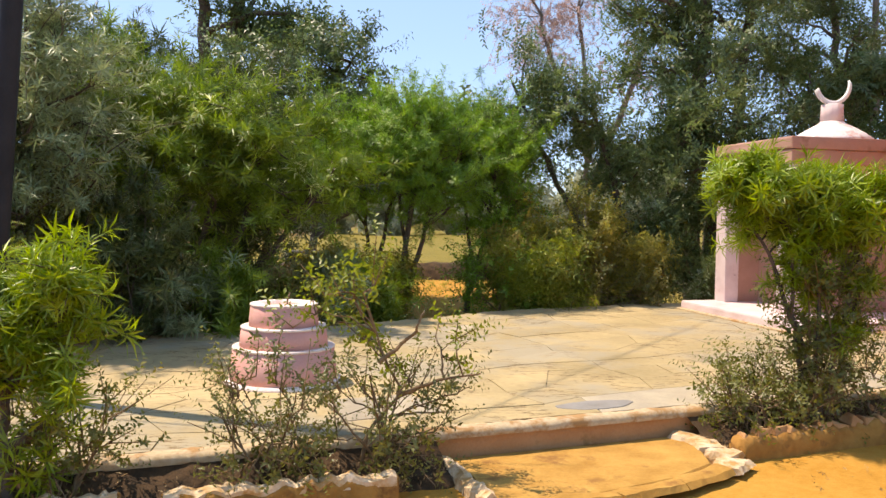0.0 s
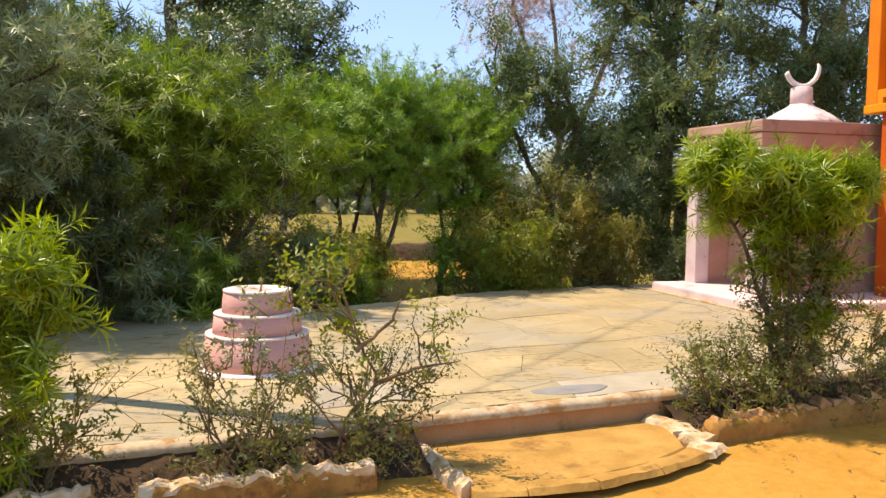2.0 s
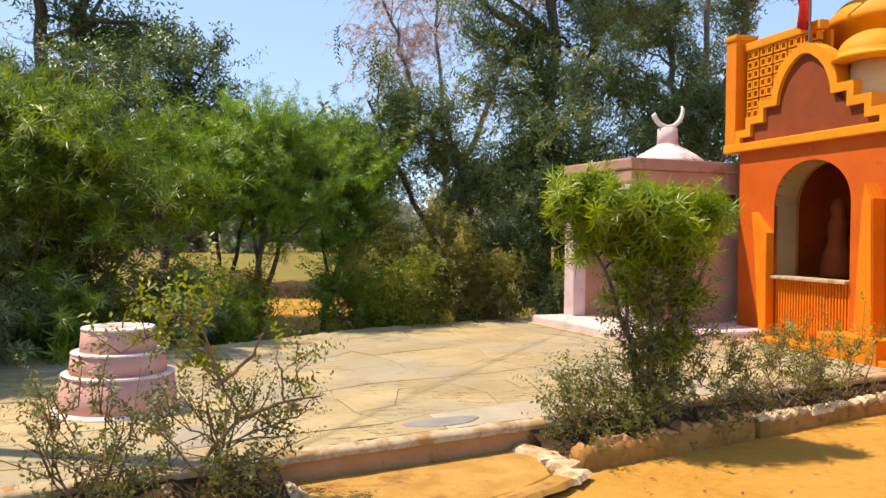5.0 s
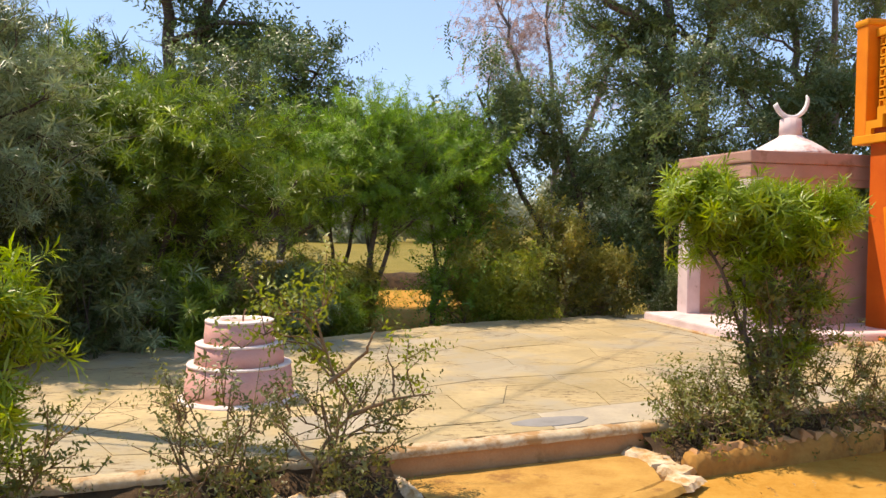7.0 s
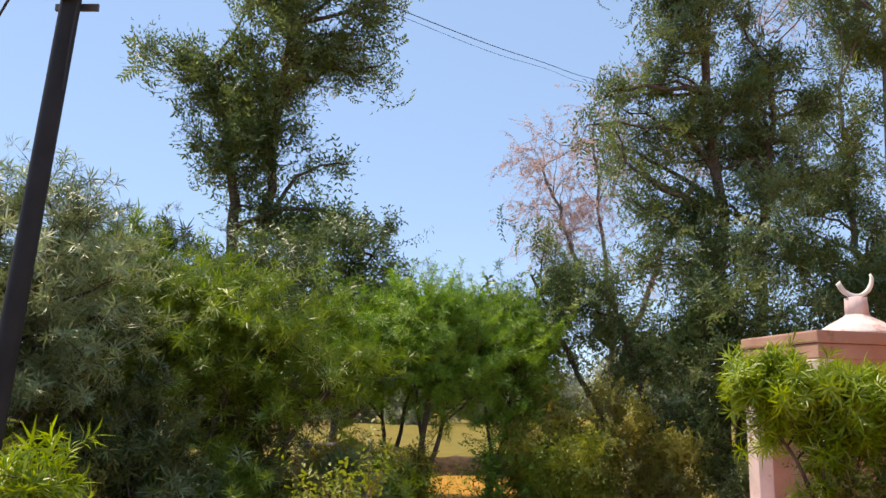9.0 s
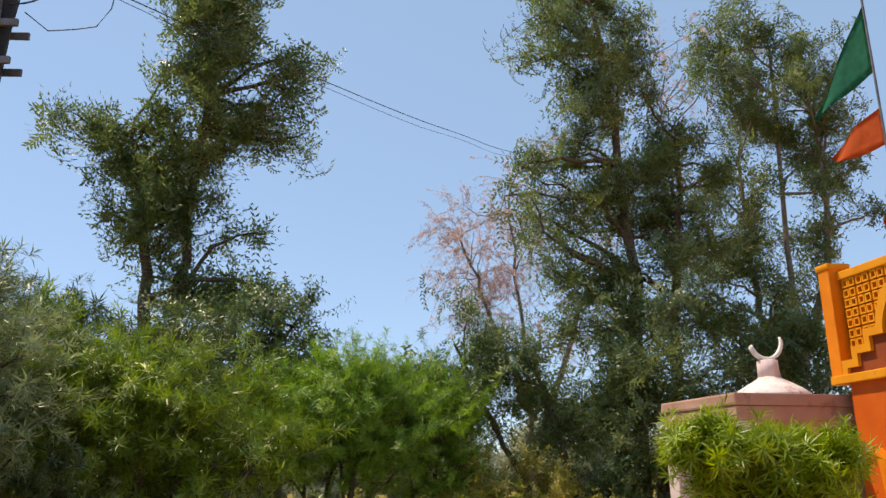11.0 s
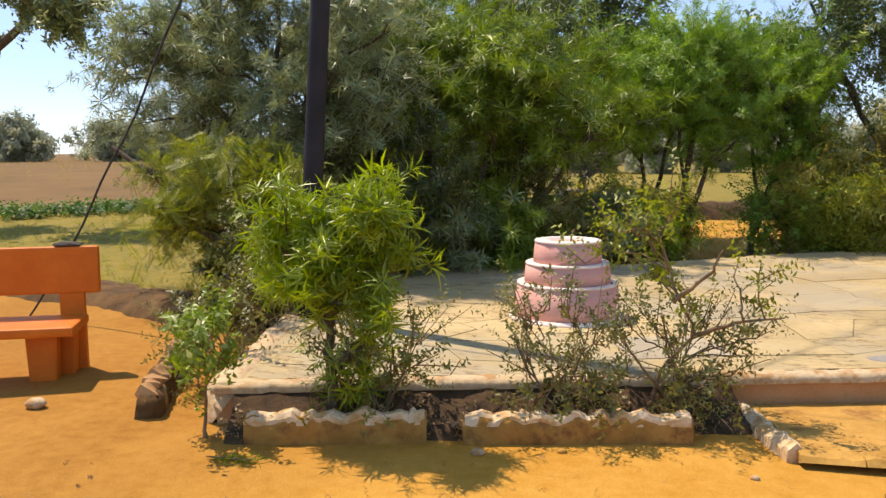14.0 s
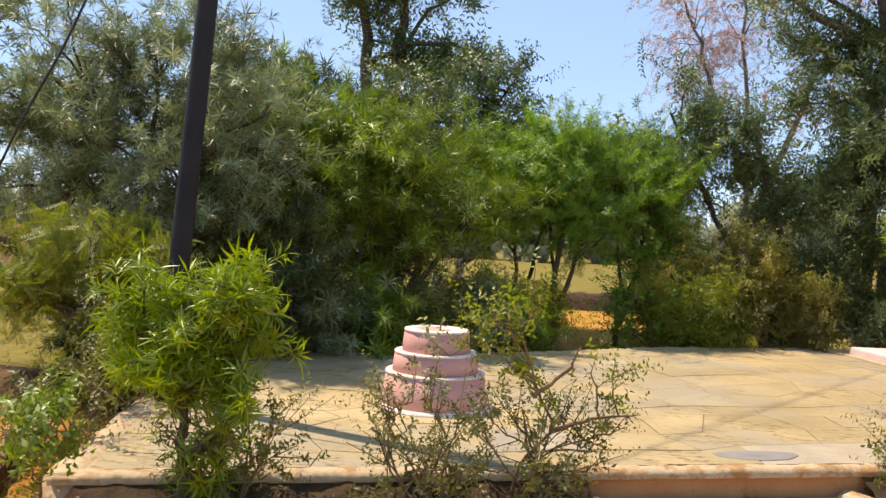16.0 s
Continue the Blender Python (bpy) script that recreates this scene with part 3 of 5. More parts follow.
for a, b in (((0.27, 3.88), (3.0, 4.09)), ((3.0, 4.09), (4.2, 4.45)), ((4.2, 4.45), (5.4, 4.89)), ((5.4, 4.89), (7.6, 5.03)), ((7.6, 5.03), (9.3, 5.08))):
    part("back_kerb", sweep(a, b, BACK, 0.012), MORTAR, terrace, "pale cement kerb", True)

bk = part("earth_bank", sweep((-8.2, 6.75), (-3.80, 5.45), [(-0.30, GZ - 0.05), (-0.20, GZ + 0.05), (-0.10, GZ + 0.14), (0.05, GZ + 0.17), (0.30, GZ + 0.13), (0.6, GZ + 0.06), (0.95, GZ - 0.05)], 0.05, 0.06, 2.6), BANK, None, "", True)
tagged(bk, "low bank of turned earth behind the bench, darkened for shade", "earth bank", kind="structure")

# ---- stepped pedestal ----
ped = thing("stepped_pedestal", Matrix.Translation((-0.975, 5.68, TOP)), "round three-tiered pedestal in pink limewash with white rims", "pedestal")
part("foot_ring", lathe([(0.0, 0.0), (0.415, 0.0), (0.41, 0.015), (0.385, 0.028), (0.30, 0.03)], 56, 0.012), RIM, ped, "rough white foot ring", True)
for nm, r0, r1, z0, z1, inner in (("lower_tier", 0.372, 0.350, 0.02, 0.250, 0.25), ("middle_tier", 0.304, 0.292, 0.245, 0.390, 0.19), ("upper_tier", 0.240, 0.229, 0.385, 0.545, 0.135)):
    tier = part(nm, lathe([(r0, z0), (r0 * 0.99, z0 + 0.06), (r1, z1 - 0.010)], 56, 0.0015), PINK, ped, "", True)
    part("rim", lathe([(r1 - 0.001, z1 - 0.012), (r1 + 0.005, z1 - 0.006), (r1 + 0.002, z1 + 0.003), (r1 - 0.010, z1 + 0.005), (inner, z1 + 0.004), (inner, z1 - 0.04)], 56, 0.003), RIM, tier, "uneven white rim", True)
part("hollow", lathe([(0.001, 0.515), (0.14, 0.515)], 32), SOIL, tier, "soil in the hollow top")
rod("stalk", [(0.02, 0, 0.51), (0.025, 0.0, 0.57), (0.04, 0.01, 0.62)], 0.006, STEM, ped)

# ---- entrance pad ----
pad = thing("entrance_pad", TERRACE, "low mud-plastered step with broken whitewashed edges", "step")
part("slab", slab_xy([(2.74, -0.02), (2.76, -0.35), (2.68, -0.66), (2.95, -0.70), (3.25, -0.76), (3.7, -0.70), (4.05, -0.56), (4.18, -0.3), (4.2, -0.02)], 0.0, 0.135, 0.012, 0.006), MUD, pad)
rng0 = random.Random(4)


def lump(c, r, squash=0.6, seed=0):
    bm = bmesh.new()
    bmesh.ops.create_icosphere(bm, subdivisions=2, radius=1)
    for v in bm.verts:
        n_ = noise.noise(v.co * 1.6 + Vector((seed * 3.7, 0, 0))) * 0.35
        v.co = Vector(c) + Vector((v.co.x * r[0], v.co.y * r[1], v.co.z * r[2] * squash)) * (1 + n_)
    return bm


ROUGH = [(-0.085, GZ - 0.03), (-0.080, GZ + 0.035), (-0.055, GZ + 0.058), (0.0, GZ + 0.064), (0.07, GZ + 0.060), (0.10, GZ + 0.03)]
ring = [(4.20, -0.02), (4.27, -0.2), (4.20, -0.36), (4.26, -0.5), (4.08, -0.62), (3.7, -0.73), (3.3, -0.79), (2.95, -0.74), (2.70, -0.68)]
for i in range(len(ring) - 1):
    part("broken_edge", sweep(ring[i + 1], ring[i], [(-o * (1.0 if i < 4 else 0.8), GZ + (z - GZ) * (1.25 if i < 3 else 0.95)) for o, z in ROUGH[::-1]], 0.020 if i < 4 else 0.011, 0.018, 9.0 if i < 4 else 5.0), LIMEMUD if i < 4 else MUD, pad, "broken whitewashed edge" if i < 4 else "worn mud lip")
part("broken_edge", sweep((2.70, -0.02), (2.70, -0.68), [(-0.05, GZ - 0.03), (-0.045, GZ + 0.05), (-0.01, GZ + 0.08), (0.03, GZ + 0.07), (0.05, GZ)], 0.02, 0.015, 16.0), LIMEMUD, pad, "ragged whitewashed edge")

# ---- planting strip and sawtooth edging ----
for u0, u1, nm in ((0.12, 2.66, "planting_bed"), (4.3, 8.6, "planting_bed")):
    bm = bmesh.new()
    n_ = int((u1 - u0) / 0.06)
    rows_ = []
    for i in range(n_ + 1):
        u = u0 + (u1 - u0) * i / n_
        # Soil is heaped up the terrace face to darken it like shade.
        rows_.append([bm.verts.new((u, -0.01 - 0.32 * j / 6, GZ + 0.05 + 0.125 * max(0.0, 1 - j / 3.2) + 0.035 * noise.noise(Vector((u * 6, j * 0.7, 2))) + 0.02 * noise.noise(Vector((u * 21, j * 2.1, 5))) - (0.06 if j == 6 else 0))) for j in range(7)])
    for p, q in zip(rows_, rows_[1:]):
        for j in range(6):
            bm.faces.new((p[j], p[j + 1], q[j + 1], q[j]))
    ob = part(nm, bm, SOIL, None, "", True)
    ob.matrix_world = TERRACE
    tagged(ob, "dark soil bed along the terrace front", "soil", kind="structure")


def edging(u0, u1, v0, v1, label, white, mud=None):
    """A row of slanting bricks bedded in mud, their corners standing up like saw teeth."""
    e = thing("brick_edging", TERRACE, label, "edging", "sawtooth brick edgings")
    L = math.hypot(u1 - u0, v1 - v0)
    n_ = max(3, int(L / 0.115))
    ph = u0 * 7.3 + v0

    def crest(u, v):
        d = (u - u0 + v - v0) / 0.125 + 0.6 * noise.noise(Vector((u * 4, v * 4, ph)))
        k = d - math.floor(d)
        return (0.034 * (k / 0.62 if k < 0.62 else (1 - k) / 0.38) + 0.018 * noise.noise(Vector((u * 3, v * 3, 7)))) * (0.6 + 0.8 * abs(noise.noise(Vector((u * 2.2, v * 2.2, ph)))))

    bed = part("mud_bed", sweep((u0, v0), (u1, v1), [(-0.078, GZ - 0.03), (-0.080, GZ + 0.03), (-0.074, GZ + 0.085), (-0.055, GZ + 0.115), (0.03, GZ + 0.115), (0.055, GZ + 0.06), (0.06, GZ - 0.03)], 0.013, 0.016, 8.0, crest), mud or BEDMUD, e, "", True)
    if white:
        part("lime_crust", sweep((u0 + 0.01, v0), (u1 - 0.01, v1), [(-0.070, GZ + 0.090), (-0.068, GZ + 0.110), (-0.052, GZ + 0.125), (-0.02, GZ + 0.127), (0.015, GZ + 0.122), (0.03, GZ + 0.10)], 0.011, 0.012, 8.0, crest), LIMEMUD, bed, "broken whitewash crust")
    tooth = None
    for i in range(n_):
        t = (i + 0.5) / n_
        if tooth is None:
            b_ = solid((-0.05, -0.05, -0.05), (0.05, 0.045, 0.05), bevel=0.026, rough=0.03)
            tooth = part("brick", b_, BRICK, e)
            tooth.data.materials.append(LIMEMUD)
            if white:
                for p in tooth.data.polygons:
                    if p.normal.z > 0.2 or p.normal.x < -0.7:
                        p.material_index = 1
            o = tooth
        else:
            o = new("brick", tooth.data)
            o.parent = e
        o.matrix_local = Matrix.Translation((u0 + (u1 - u0) * t, v0 + (v1 - v0) * t, GZ + (0.082 if white else 0.118) + rng0.uniform(-0.022, 0.014))) @ Euler((rng0.uniform(-0.12, 0.12), radians(36) + rng0.uniform(-0.38, 0.3), rng0.uniform(-0.2, 0.2))).to_matrix().to_4x4() @ Matrix.Diagonal((rng0.uniform(0.8, 1.15), 1.0, rng0.uniform(0.85, 1.1), 1.0))
    return e


edging(0.22, 1.08, -0.25, -0.27, "short row of slanting whitewashed bricks bedded in mud", True)
edging(1.25, 2.32, -0.31, -0.38, "row of slanting bricks with white crests, cracked mud face", True)
edging(4.36, 5.9, -0.38, -0.34, "row of slanting mud-caked bricks at the bed's edge", False)
edging(5.95, 7.9, -0.34, -0.30, "row of slanting bricks with worn white crests", True)
# Mud colour here holds the shade that lies over this row.
edging(-0.36, -0.52, 0.08, 1.35, "row of slanting brown bricks beside the terrace, mud darkened for shade", False, BANK)
# ---- shrine ----
shrine = thing("shrine", TERRACE @ Matrix.Translation((7.66, 4.5, 0.0)) @ Matrix.Rotation(radians(-7), 4, "Z") @ Matrix.Translation((-7.46, -4.5, 0.0)), "small faded-pink masonry shrine with open side and domed roof", "shrine")
part("plinth", sweep((8.5, 2.36), (9.6, 2.36), [(0.16, TOP - 0.02), (-0.15, TOP - 0.02), (-0.14, 0.38), (-0.12, 0.395), (0.16, 0.395)], 0.008, 0.05, 3.0), PALEPINK, shrine, "chipped pale pink front plinth", True)
part("plinth", solid((7.46, 2.2, TOP - 0.01), (8.5, 4.5, 0.395), bevel=0.022, rough=0.012), PALEPINK, shrine, "pale pink plinth, chipped")
part("plinth_floor", solid((8.49, 2.51, TOP - 0.01), (9.6, 4.5, 0.388)), PALEPINK, shrine)
part("plinth_foot", solid((7.405, 2.17, TOP - 0.01), (7.52, 4.52, TOP + 0.025), bevel=0.01, rough=0.01), LIME, shrine, "white foot line")
for v0 in (3.0, 4.22):
    part("pillar", solid((7.90, v0, 0.375), (8.10, v0 + 0.22, 2.06), bevel=0.018, rough=0.006), PALEPINK, shrine, "pale pink square pillar, paint flaking")
part("back_wall", solid((8.10, 4.26, 0.375), (9.6, 4.42, 2.06), bevel=0.01), WALLPINK, shrine)
part("inner_wall", solid((8.40, 3.2, 0.375), (8.52, 4.26, 2.06), bevel=0.01), WALLPINK, shrine)
bm = solid((8.10, 3.02, 0.375), (9.0, 3.20, 2.06))
box(bm, (9.0, 3.02, 0.375), (9.6, 3.20, 1.46))
box(bm, (9.0, 3.02, 1.98), (9.6, 3.20, 2.06))
part("front_wall", bm, WALLPINK, shrine, "faded pink wall with a dark slot")
# Soil colour on this backing stands in for the unlit slot.
part("slot_back", solid((9.0, 3.8, 0.375), (9.6, 3.9, 2.06)), SOIL, shrine, "dark sheet standing in for the slot's shade")
part("lintel", solid((7.90, 3.0, 2.06), (9.6, 4.44, 2.22), bevel=0.012), WALLPINK, shrine)
part("roof_slab", solid((7.88, 2.975, 2.22), (9.6, 4.46, 2.36), bevel=0.025, rough=0.014), WALLPINK, shrine, "weathered flush roof slab")
c_ = Matrix.Translation((8.82, 3.52, 2.36))
dome = part("dome", lathe([(0.46, 0.0), (0.45, 0.03), (0.36, 0.10), (0.24, 0.17), (0.15, 0.22), (0.12, 0.25)], 40, 0.01), DOMEWASH, shrine, "low whitish dome with pink stains", True)
dome.matrix_local = c_
part("neck", lathe([(0.13, 0.22), (0.12, 0.44), (0.09, 0.45), (0.001, 0.45)], 40, 0.01), PALEPINK, dome, "stubby neck", True)
outer = [(0.215 * math.sin(a), 0.665 - 0.225 * math.cos(a)) for a in np.linspace(-1.3, 1.72, 26)]
inner_ = [(0.182 * math.sin(a) + 0.004, 0.70 - 0.212 * math.cos(a)) for a in np.linspace(1.72, -1.28, 24)]
o = part("crescent", prism(outer + inner_, -0.022, 0.022, 0.005), WHITE, dome, "white crescent finial", True)
o.matrix_local = Matrix.Rotation(radians(-14), 4, "Z")

foot = thing("white_kerb", TERRACE, "low whitewashed kerb before the shrine and temple", "kerb")
part("run", sweep((8.2, 1.98), (9.4, 1.84), [(-0.06, TOP - 0.02), (-0.055, TOP + 0.035), (0.0, TOP + 0.05), (0.055, TOP + 0.035), (0.06, TOP - 0.02)], 0.012), LIME, foot, "", True)
part("run", sweep((8.62, 1.9), (8.05, 0.35), [(-0.06, TOP - 0.02), (-0.055, TOP + 0.03), (0.0, TOP + 0.045), (0.055, TOP + 0.03), (0.06, TOP - 0.02)], 0.012), LIME, foot, "", True)

# ---- temple ----
TM = Matrix.Translation((5.33, 9.47, 0)) @ Matrix.Rotation(math.atan2(-0.992, 0.125), 4, "Z")
temple = thing("temple", TM, "orange-painted temple with arched niche, stepped gable and lattice parapet", "temple")


def arch_pts(c, half, spring, rise, n=14):
    return [(c - half * math.cos(math.pi * i / n), spring + rise * math.sin(math.pi * i / n) ** 0.9) for i in range(n + 1)]


NC, NH = 1.50, 0.57


def arch_wall(s0, s1, top, y0, y1):
    """A wall with the arched opening left free."""
    bm = bmesh.new()
    pts = arch_pts(NC, NH, 1.80, 0.48, 20)
    cols = [(s0, 0.0), (NC - NH, 0.0)], [(NC + NH, 0.0), (s1, 0.0)]
    for (a, _), (b_, _) in cols:
        box(bm, (a, y0, 0.0), (b_, y1, top))
    for (xa, za), (xb, zb) in zip(pts, pts[1:]):
        q = [bm.verts.new(p) for p in ((xa, y0, za), (xb, y0, zb), (xb, y0, top), (xa, y0, top), (xa, y1, za), (xb, y1, zb), (xb, y1, top), (xa, y1, top))]
        for f_ in ((0, 1, 2, 3), (7, 6, 5, 4), (0, 4, 5, 1), (3, 2, 6, 7)):
            bm.faces.new([q[k] for k in f_])
    bmesh.ops.remove_doubles(bm, verts=bm.verts, dist=1e-4)
    bmesh.ops.recalc_face_normals(bm, faces=bm.faces)
    return bm


part("wall", arch_wall(0.3, 4.6, 2.46, 0.0, 0.05), VERMILION, temple, "deep orange-red wall")
part("side_wall", solid((0.3, 0.22, 0.0), (0.5, 3.0, 2.46)), VERMILION, temple)
part("back_wall", solid((0.5, 2.8, 0.0), (4.6, 3.0, 2.46)), VERMILION, temple)
part("roof", solid((0.1, 0.23, 2.46), (4.6, 3.0, 2.6)), AMBER, temple)
part("niche_side", solid((NC - NH - 0.9, 0.30, 0.9), (NC - NH - 0.8, 1.7, 2.42)), NICHE, temple, "brown inner side")
part("niche_side", solid((NC + NH + 0.5, 0.30, 0.9), (NC + NH + 0.6, 1.7, 2.42)), NICHE, temple, "brown inner side")
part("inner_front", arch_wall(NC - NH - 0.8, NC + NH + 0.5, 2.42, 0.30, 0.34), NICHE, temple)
bm = bmesh.new()
ra = [(NC - NH, 1.0)] + arch_pts(NC, NH, 1.80, 0.48) + [(NC + NH, 1.0)]
r0 = [bm.verts.new((x, 0.004, z)) for x, z in ra]
r1 = [bm.verts.new((x, 0.30, z)) for x, z in ra]
for i in range(len(ra) - 1):
    bm.faces.new((r0[i], r0[i + 1], r1[i + 1], r1[i]))
bmesh.ops.solidify(bm, geom=bm.faces[:], thickness=0.01)
part("arch_reveal", bm, CREAM, temple, "cream arch lining")
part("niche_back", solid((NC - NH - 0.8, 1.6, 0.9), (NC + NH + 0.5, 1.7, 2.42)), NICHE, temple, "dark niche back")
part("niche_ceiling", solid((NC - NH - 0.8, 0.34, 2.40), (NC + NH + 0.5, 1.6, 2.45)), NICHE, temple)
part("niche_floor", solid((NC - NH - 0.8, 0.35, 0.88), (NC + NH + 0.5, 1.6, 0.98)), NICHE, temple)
part("niche_ledge", solid((NC - NH + 0.004, 0.145, 0.9), (NC + NH - 0.004, 0.35, 0.975)), CREAM, temple)
part("sill", solid((NC - NH + 0.003, -0.05, 0.985), (NC + NH - 0.003, 0.14, 1.02), bevel=0.008), LIME, temple, "white sill")
part("sill_panel", solid((NC - NH + 0.003, 0.05, 0.0), (NC + NH - 0.003, 0.14, 0.985)), ORANGE, temple)
rib = None
for i in range(26):
    if rib is None:
        rib = part("rib", solid((-0.011, 0.022, 0.3), (0.011, 0.052, 0.98), bevel=0.008), ORANGE, temple)
        o = rib
    else:
        o = new("rib", rib.data)
        o.parent = temple
    o.matrix_local = Matrix.Translation((NC - NH + 0.03 + i * (2 * NH - 0.06) / 25, 0, 0))
part("band", solid((0.06, -0.07, 2.46), (4.6, 0.22, 2.56), bevel=0.012), AMBER, temple, "amber cornice band")
part("buttress", prism([(0.86, 0.0), (0.95, 0.0), (0.93, 1.5), (0.66, 1.74), (0.70, 1.5)], -0.10, 0.0, 0.006), ORANGE, temple, "slim slanting orange buttress")
for s0, zt, w in ((2.42, 1.98, 0.17), (4.0, 1.95, 0.2)):
    part("buttress", prism([(s0 - w, 0.0), (s0 + w * 0.75, 0.0), (s0 + w * 0.45, zt - 0.15), (s0 - 0.02, zt), (s0 - w * 0.25, zt - 0.2)], -0.16, 0.0, 0.01), ORANGE, temple, "tapering orange buttress")
part("buttress_foot", solid((2.0, -0.32, 0.2), (2.75, 0.0, 0.52), bevel=0.015), ORANGE, temple)
part("podium", solid((0.32, -0.30, 0.0), (4.6, 0.0, 0.34), bevel=0.015), ORANGE, temple, "orange podium")
GC = 1.40
half_o = [(-1.14, 2.56), (-1.14, 2.72), (-0.95, 2.72), (-0.95, 2.86), (-0.72, 2.86), (-0.72, 3.02), (-0.50, 3.02), (-0.485, 3.12), (-0.45, 3.22), (-0.385, 3.33), (-0.29, 3.42), (-0.16, 3.495), (-0.08, 3.52), (0.0, 3.535)]
half_i = [(-1.05, 2.56), (-1.05, 2.63), (-0.86, 2.63), (-0.86, 2.77), (-0.63, 2.77), (-0.63, 2.93), (-0.41, 2.93), (-0.395, 3.04), (-0.36, 3.13), (-0.305, 3.23), (-0.22, 3.32), (-0.12, 3.39), (-0.06, 3.415), (0.0, 3.425)]


def both(h):
    return [(GC + x, z) for x, z in h] + [(GC - x, z) for x, z in h[-2::-1]]


bo, bi = both(half_o), both(half_i)
bm = bmesh.new()
vs = [[bm.verts.new((x, y, z)) for x, z in pts] for pts, y in ((bo, -0.045), (bi, -0.045), (bi, 0.06), (bo, 0.12))]
for a, b in ((0, 1), (1, 2), (3, 0)):
    for i in range(len(bo) - 1):
        bm.faces.new((vs[a][i], vs[a][i + 1], vs[b][i + 1], vs[b][i]))
bmesh.ops.recalc_face_normals(bm, faces=bm.faces)
part("gable_border", bm, AMBER, temple, "stepped amber border")
part("gable_panel", prism(bi, 0.0, 0.1), MAROON, temple, "maroon gable panel")
post = part("corner_post", solid((0.02, -0.02, 2.50), (0.22, 0.26, 3.86), bevel=0.02), ORANGE, temple, "orange corner post")
part("post_cap", solid((0.0, -0.04, 3.82), (0.24, 0.28, 3.90), bevel=0.03), AMBER, post)
part("parapet_rail", solid((0.22, 0.08, 3.68), (1.5, 0.2, 3.78), bevel=0.015), AMBER, temple)
part("parapet_foot", solid((0.22, 0.08, 2.56), (4.6, 0.2, 2.72), bevel=0.01), AMBER, temple)
part("parapet_backing", solid((0.22, 0.22, 2.56), (1.5, 0.26, 3.68)), ORANGE, temple)
lat = None
for r in range(4):
    for c in range(5):
        if lat is None:
            bm = bmesh.new()
            for a in range(2):
                for b_ in range(2):
                    x, z = a * 0.11, b_ * 0.12
                    box(bm, (x - 0.045, 0.10, z + 0.03), (x + 0.045, 0.18, z + 0.05))
                    box(bm, (x - 0.045, 0.10, z - 0.05), (x + 0.045, 0.18, z - 0.03))
                    box(bm, (x - 0.05, 0.102, z - 0.05), (x - 0.03, 0.178, z + 0.05))
                    box(bm, (x + 0.03, 0.102, z - 0.05), (x + 0.05, 0.178, z + 0.05))
            lat = part("lattice_block", bm, AMBER, temple)
            o = lat
        else:
            o = new("lattice_block", lat.data)
            o.parent = temple
        o.matrix_local = Matrix.Translation((0.32 + c * 0.24, 0, 2.80 + r * 0.235))
def dome_part(nm, x, y, z, r, h, ma, lb):
    pr = [(r * 1.12, 0), (r * 1.16, 0.03), (r * 1.02, 0.06)] + [(r * math.cos(a), 0.06 + h * math.sin(a)) for a in np.linspace(0, 1.5, 10)]
    part(nm, lathe(pr, 40), ma, temple, lb, True).matrix_local = Matrix.Translation((x, y, z))
for s_ in (2.08, 3.7):
    dome_part("small_dome", s_, 0.26, 3.22, 0.36, 0.26, AMBER, "amber dome with a lip")
    part("dome_drum", lathe([(0.27, 0), (0.27, 0.64)], 24), CREAM, temple, "", True).matrix_local = Matrix.Translation((s_, 0.32, 2.6))
part("spire_base", lathe([(0.60, 0), (0.60, 1.12), (0.68, 1.15), (0.70, 1.22), (0.52, 1.42), (0.34, 1.50), (0.34, 1.58)], 40), AMBER, temple, "amber round spire base", True).matrix_local = Matrix.Translation((1.50, 1.05, 2.6))
part("spire", lathe([(0.34, 0), (0.37, 0.3), (0.35, 0.7), (0.25, 1.1), (0.13, 1.4), (0.04, 1.55), (0.001, 1.6)], 32), AMBER, temple, "amber spire", True).matrix_local = Matrix.Translation((1.50, 1.05, 4.18))
statue = part("statue", lathe([(0.18, 0), (0.20, 0.06), (0.17, 0.25), (0.10, 0.42), (0.12, 0.6), (0.07, 0.72), (0.085, 0.80), (0.06, 0.9), (0.001, 0.93)], 24, 0.01), MAROON, None, "", True)
statue.matrix_world = TM @ Matrix.Translation((NC - 0.42, 0.75, 0.98))
tagged(statue, "dark red painted statue standing in the temple niche", "statue")


def pennant(name, s, z, pts, material, label):
    f_ = thing("flag", TM @ Matrix.Translation((s, 0.02, z)), label, "flag", "temple flags")
    bm = bmesh.new()
    n_ = 14
    g = []
    for i in range(n_ + 1):
        t = i / n_
        lo_ = np.interp(t, [p[0] for p in pts], [p[1] for p in pts])
        hi_ = np.interp(t, [p[0] for p in pts], [p[2] for p in pts])
        L = pts[-1][3]
        g.append([bm.verts.new((-L * t, 0.05 * math.sin(t * 7 + j * 0.5) * t, lo_ + (hi_ - lo_) * j / 5)) for j in range(6)])
    for p, q in zip(g, g[1:]):
        for j in range(5):
            bm.faces.new((p[j], p[j + 1], q[j + 1], q[j]))
    bmesh.ops.solidify(bm, geom=bm.faces[:], thickness=0.004)
    part("cloth", bm, material, f_, "", True)
    return f_


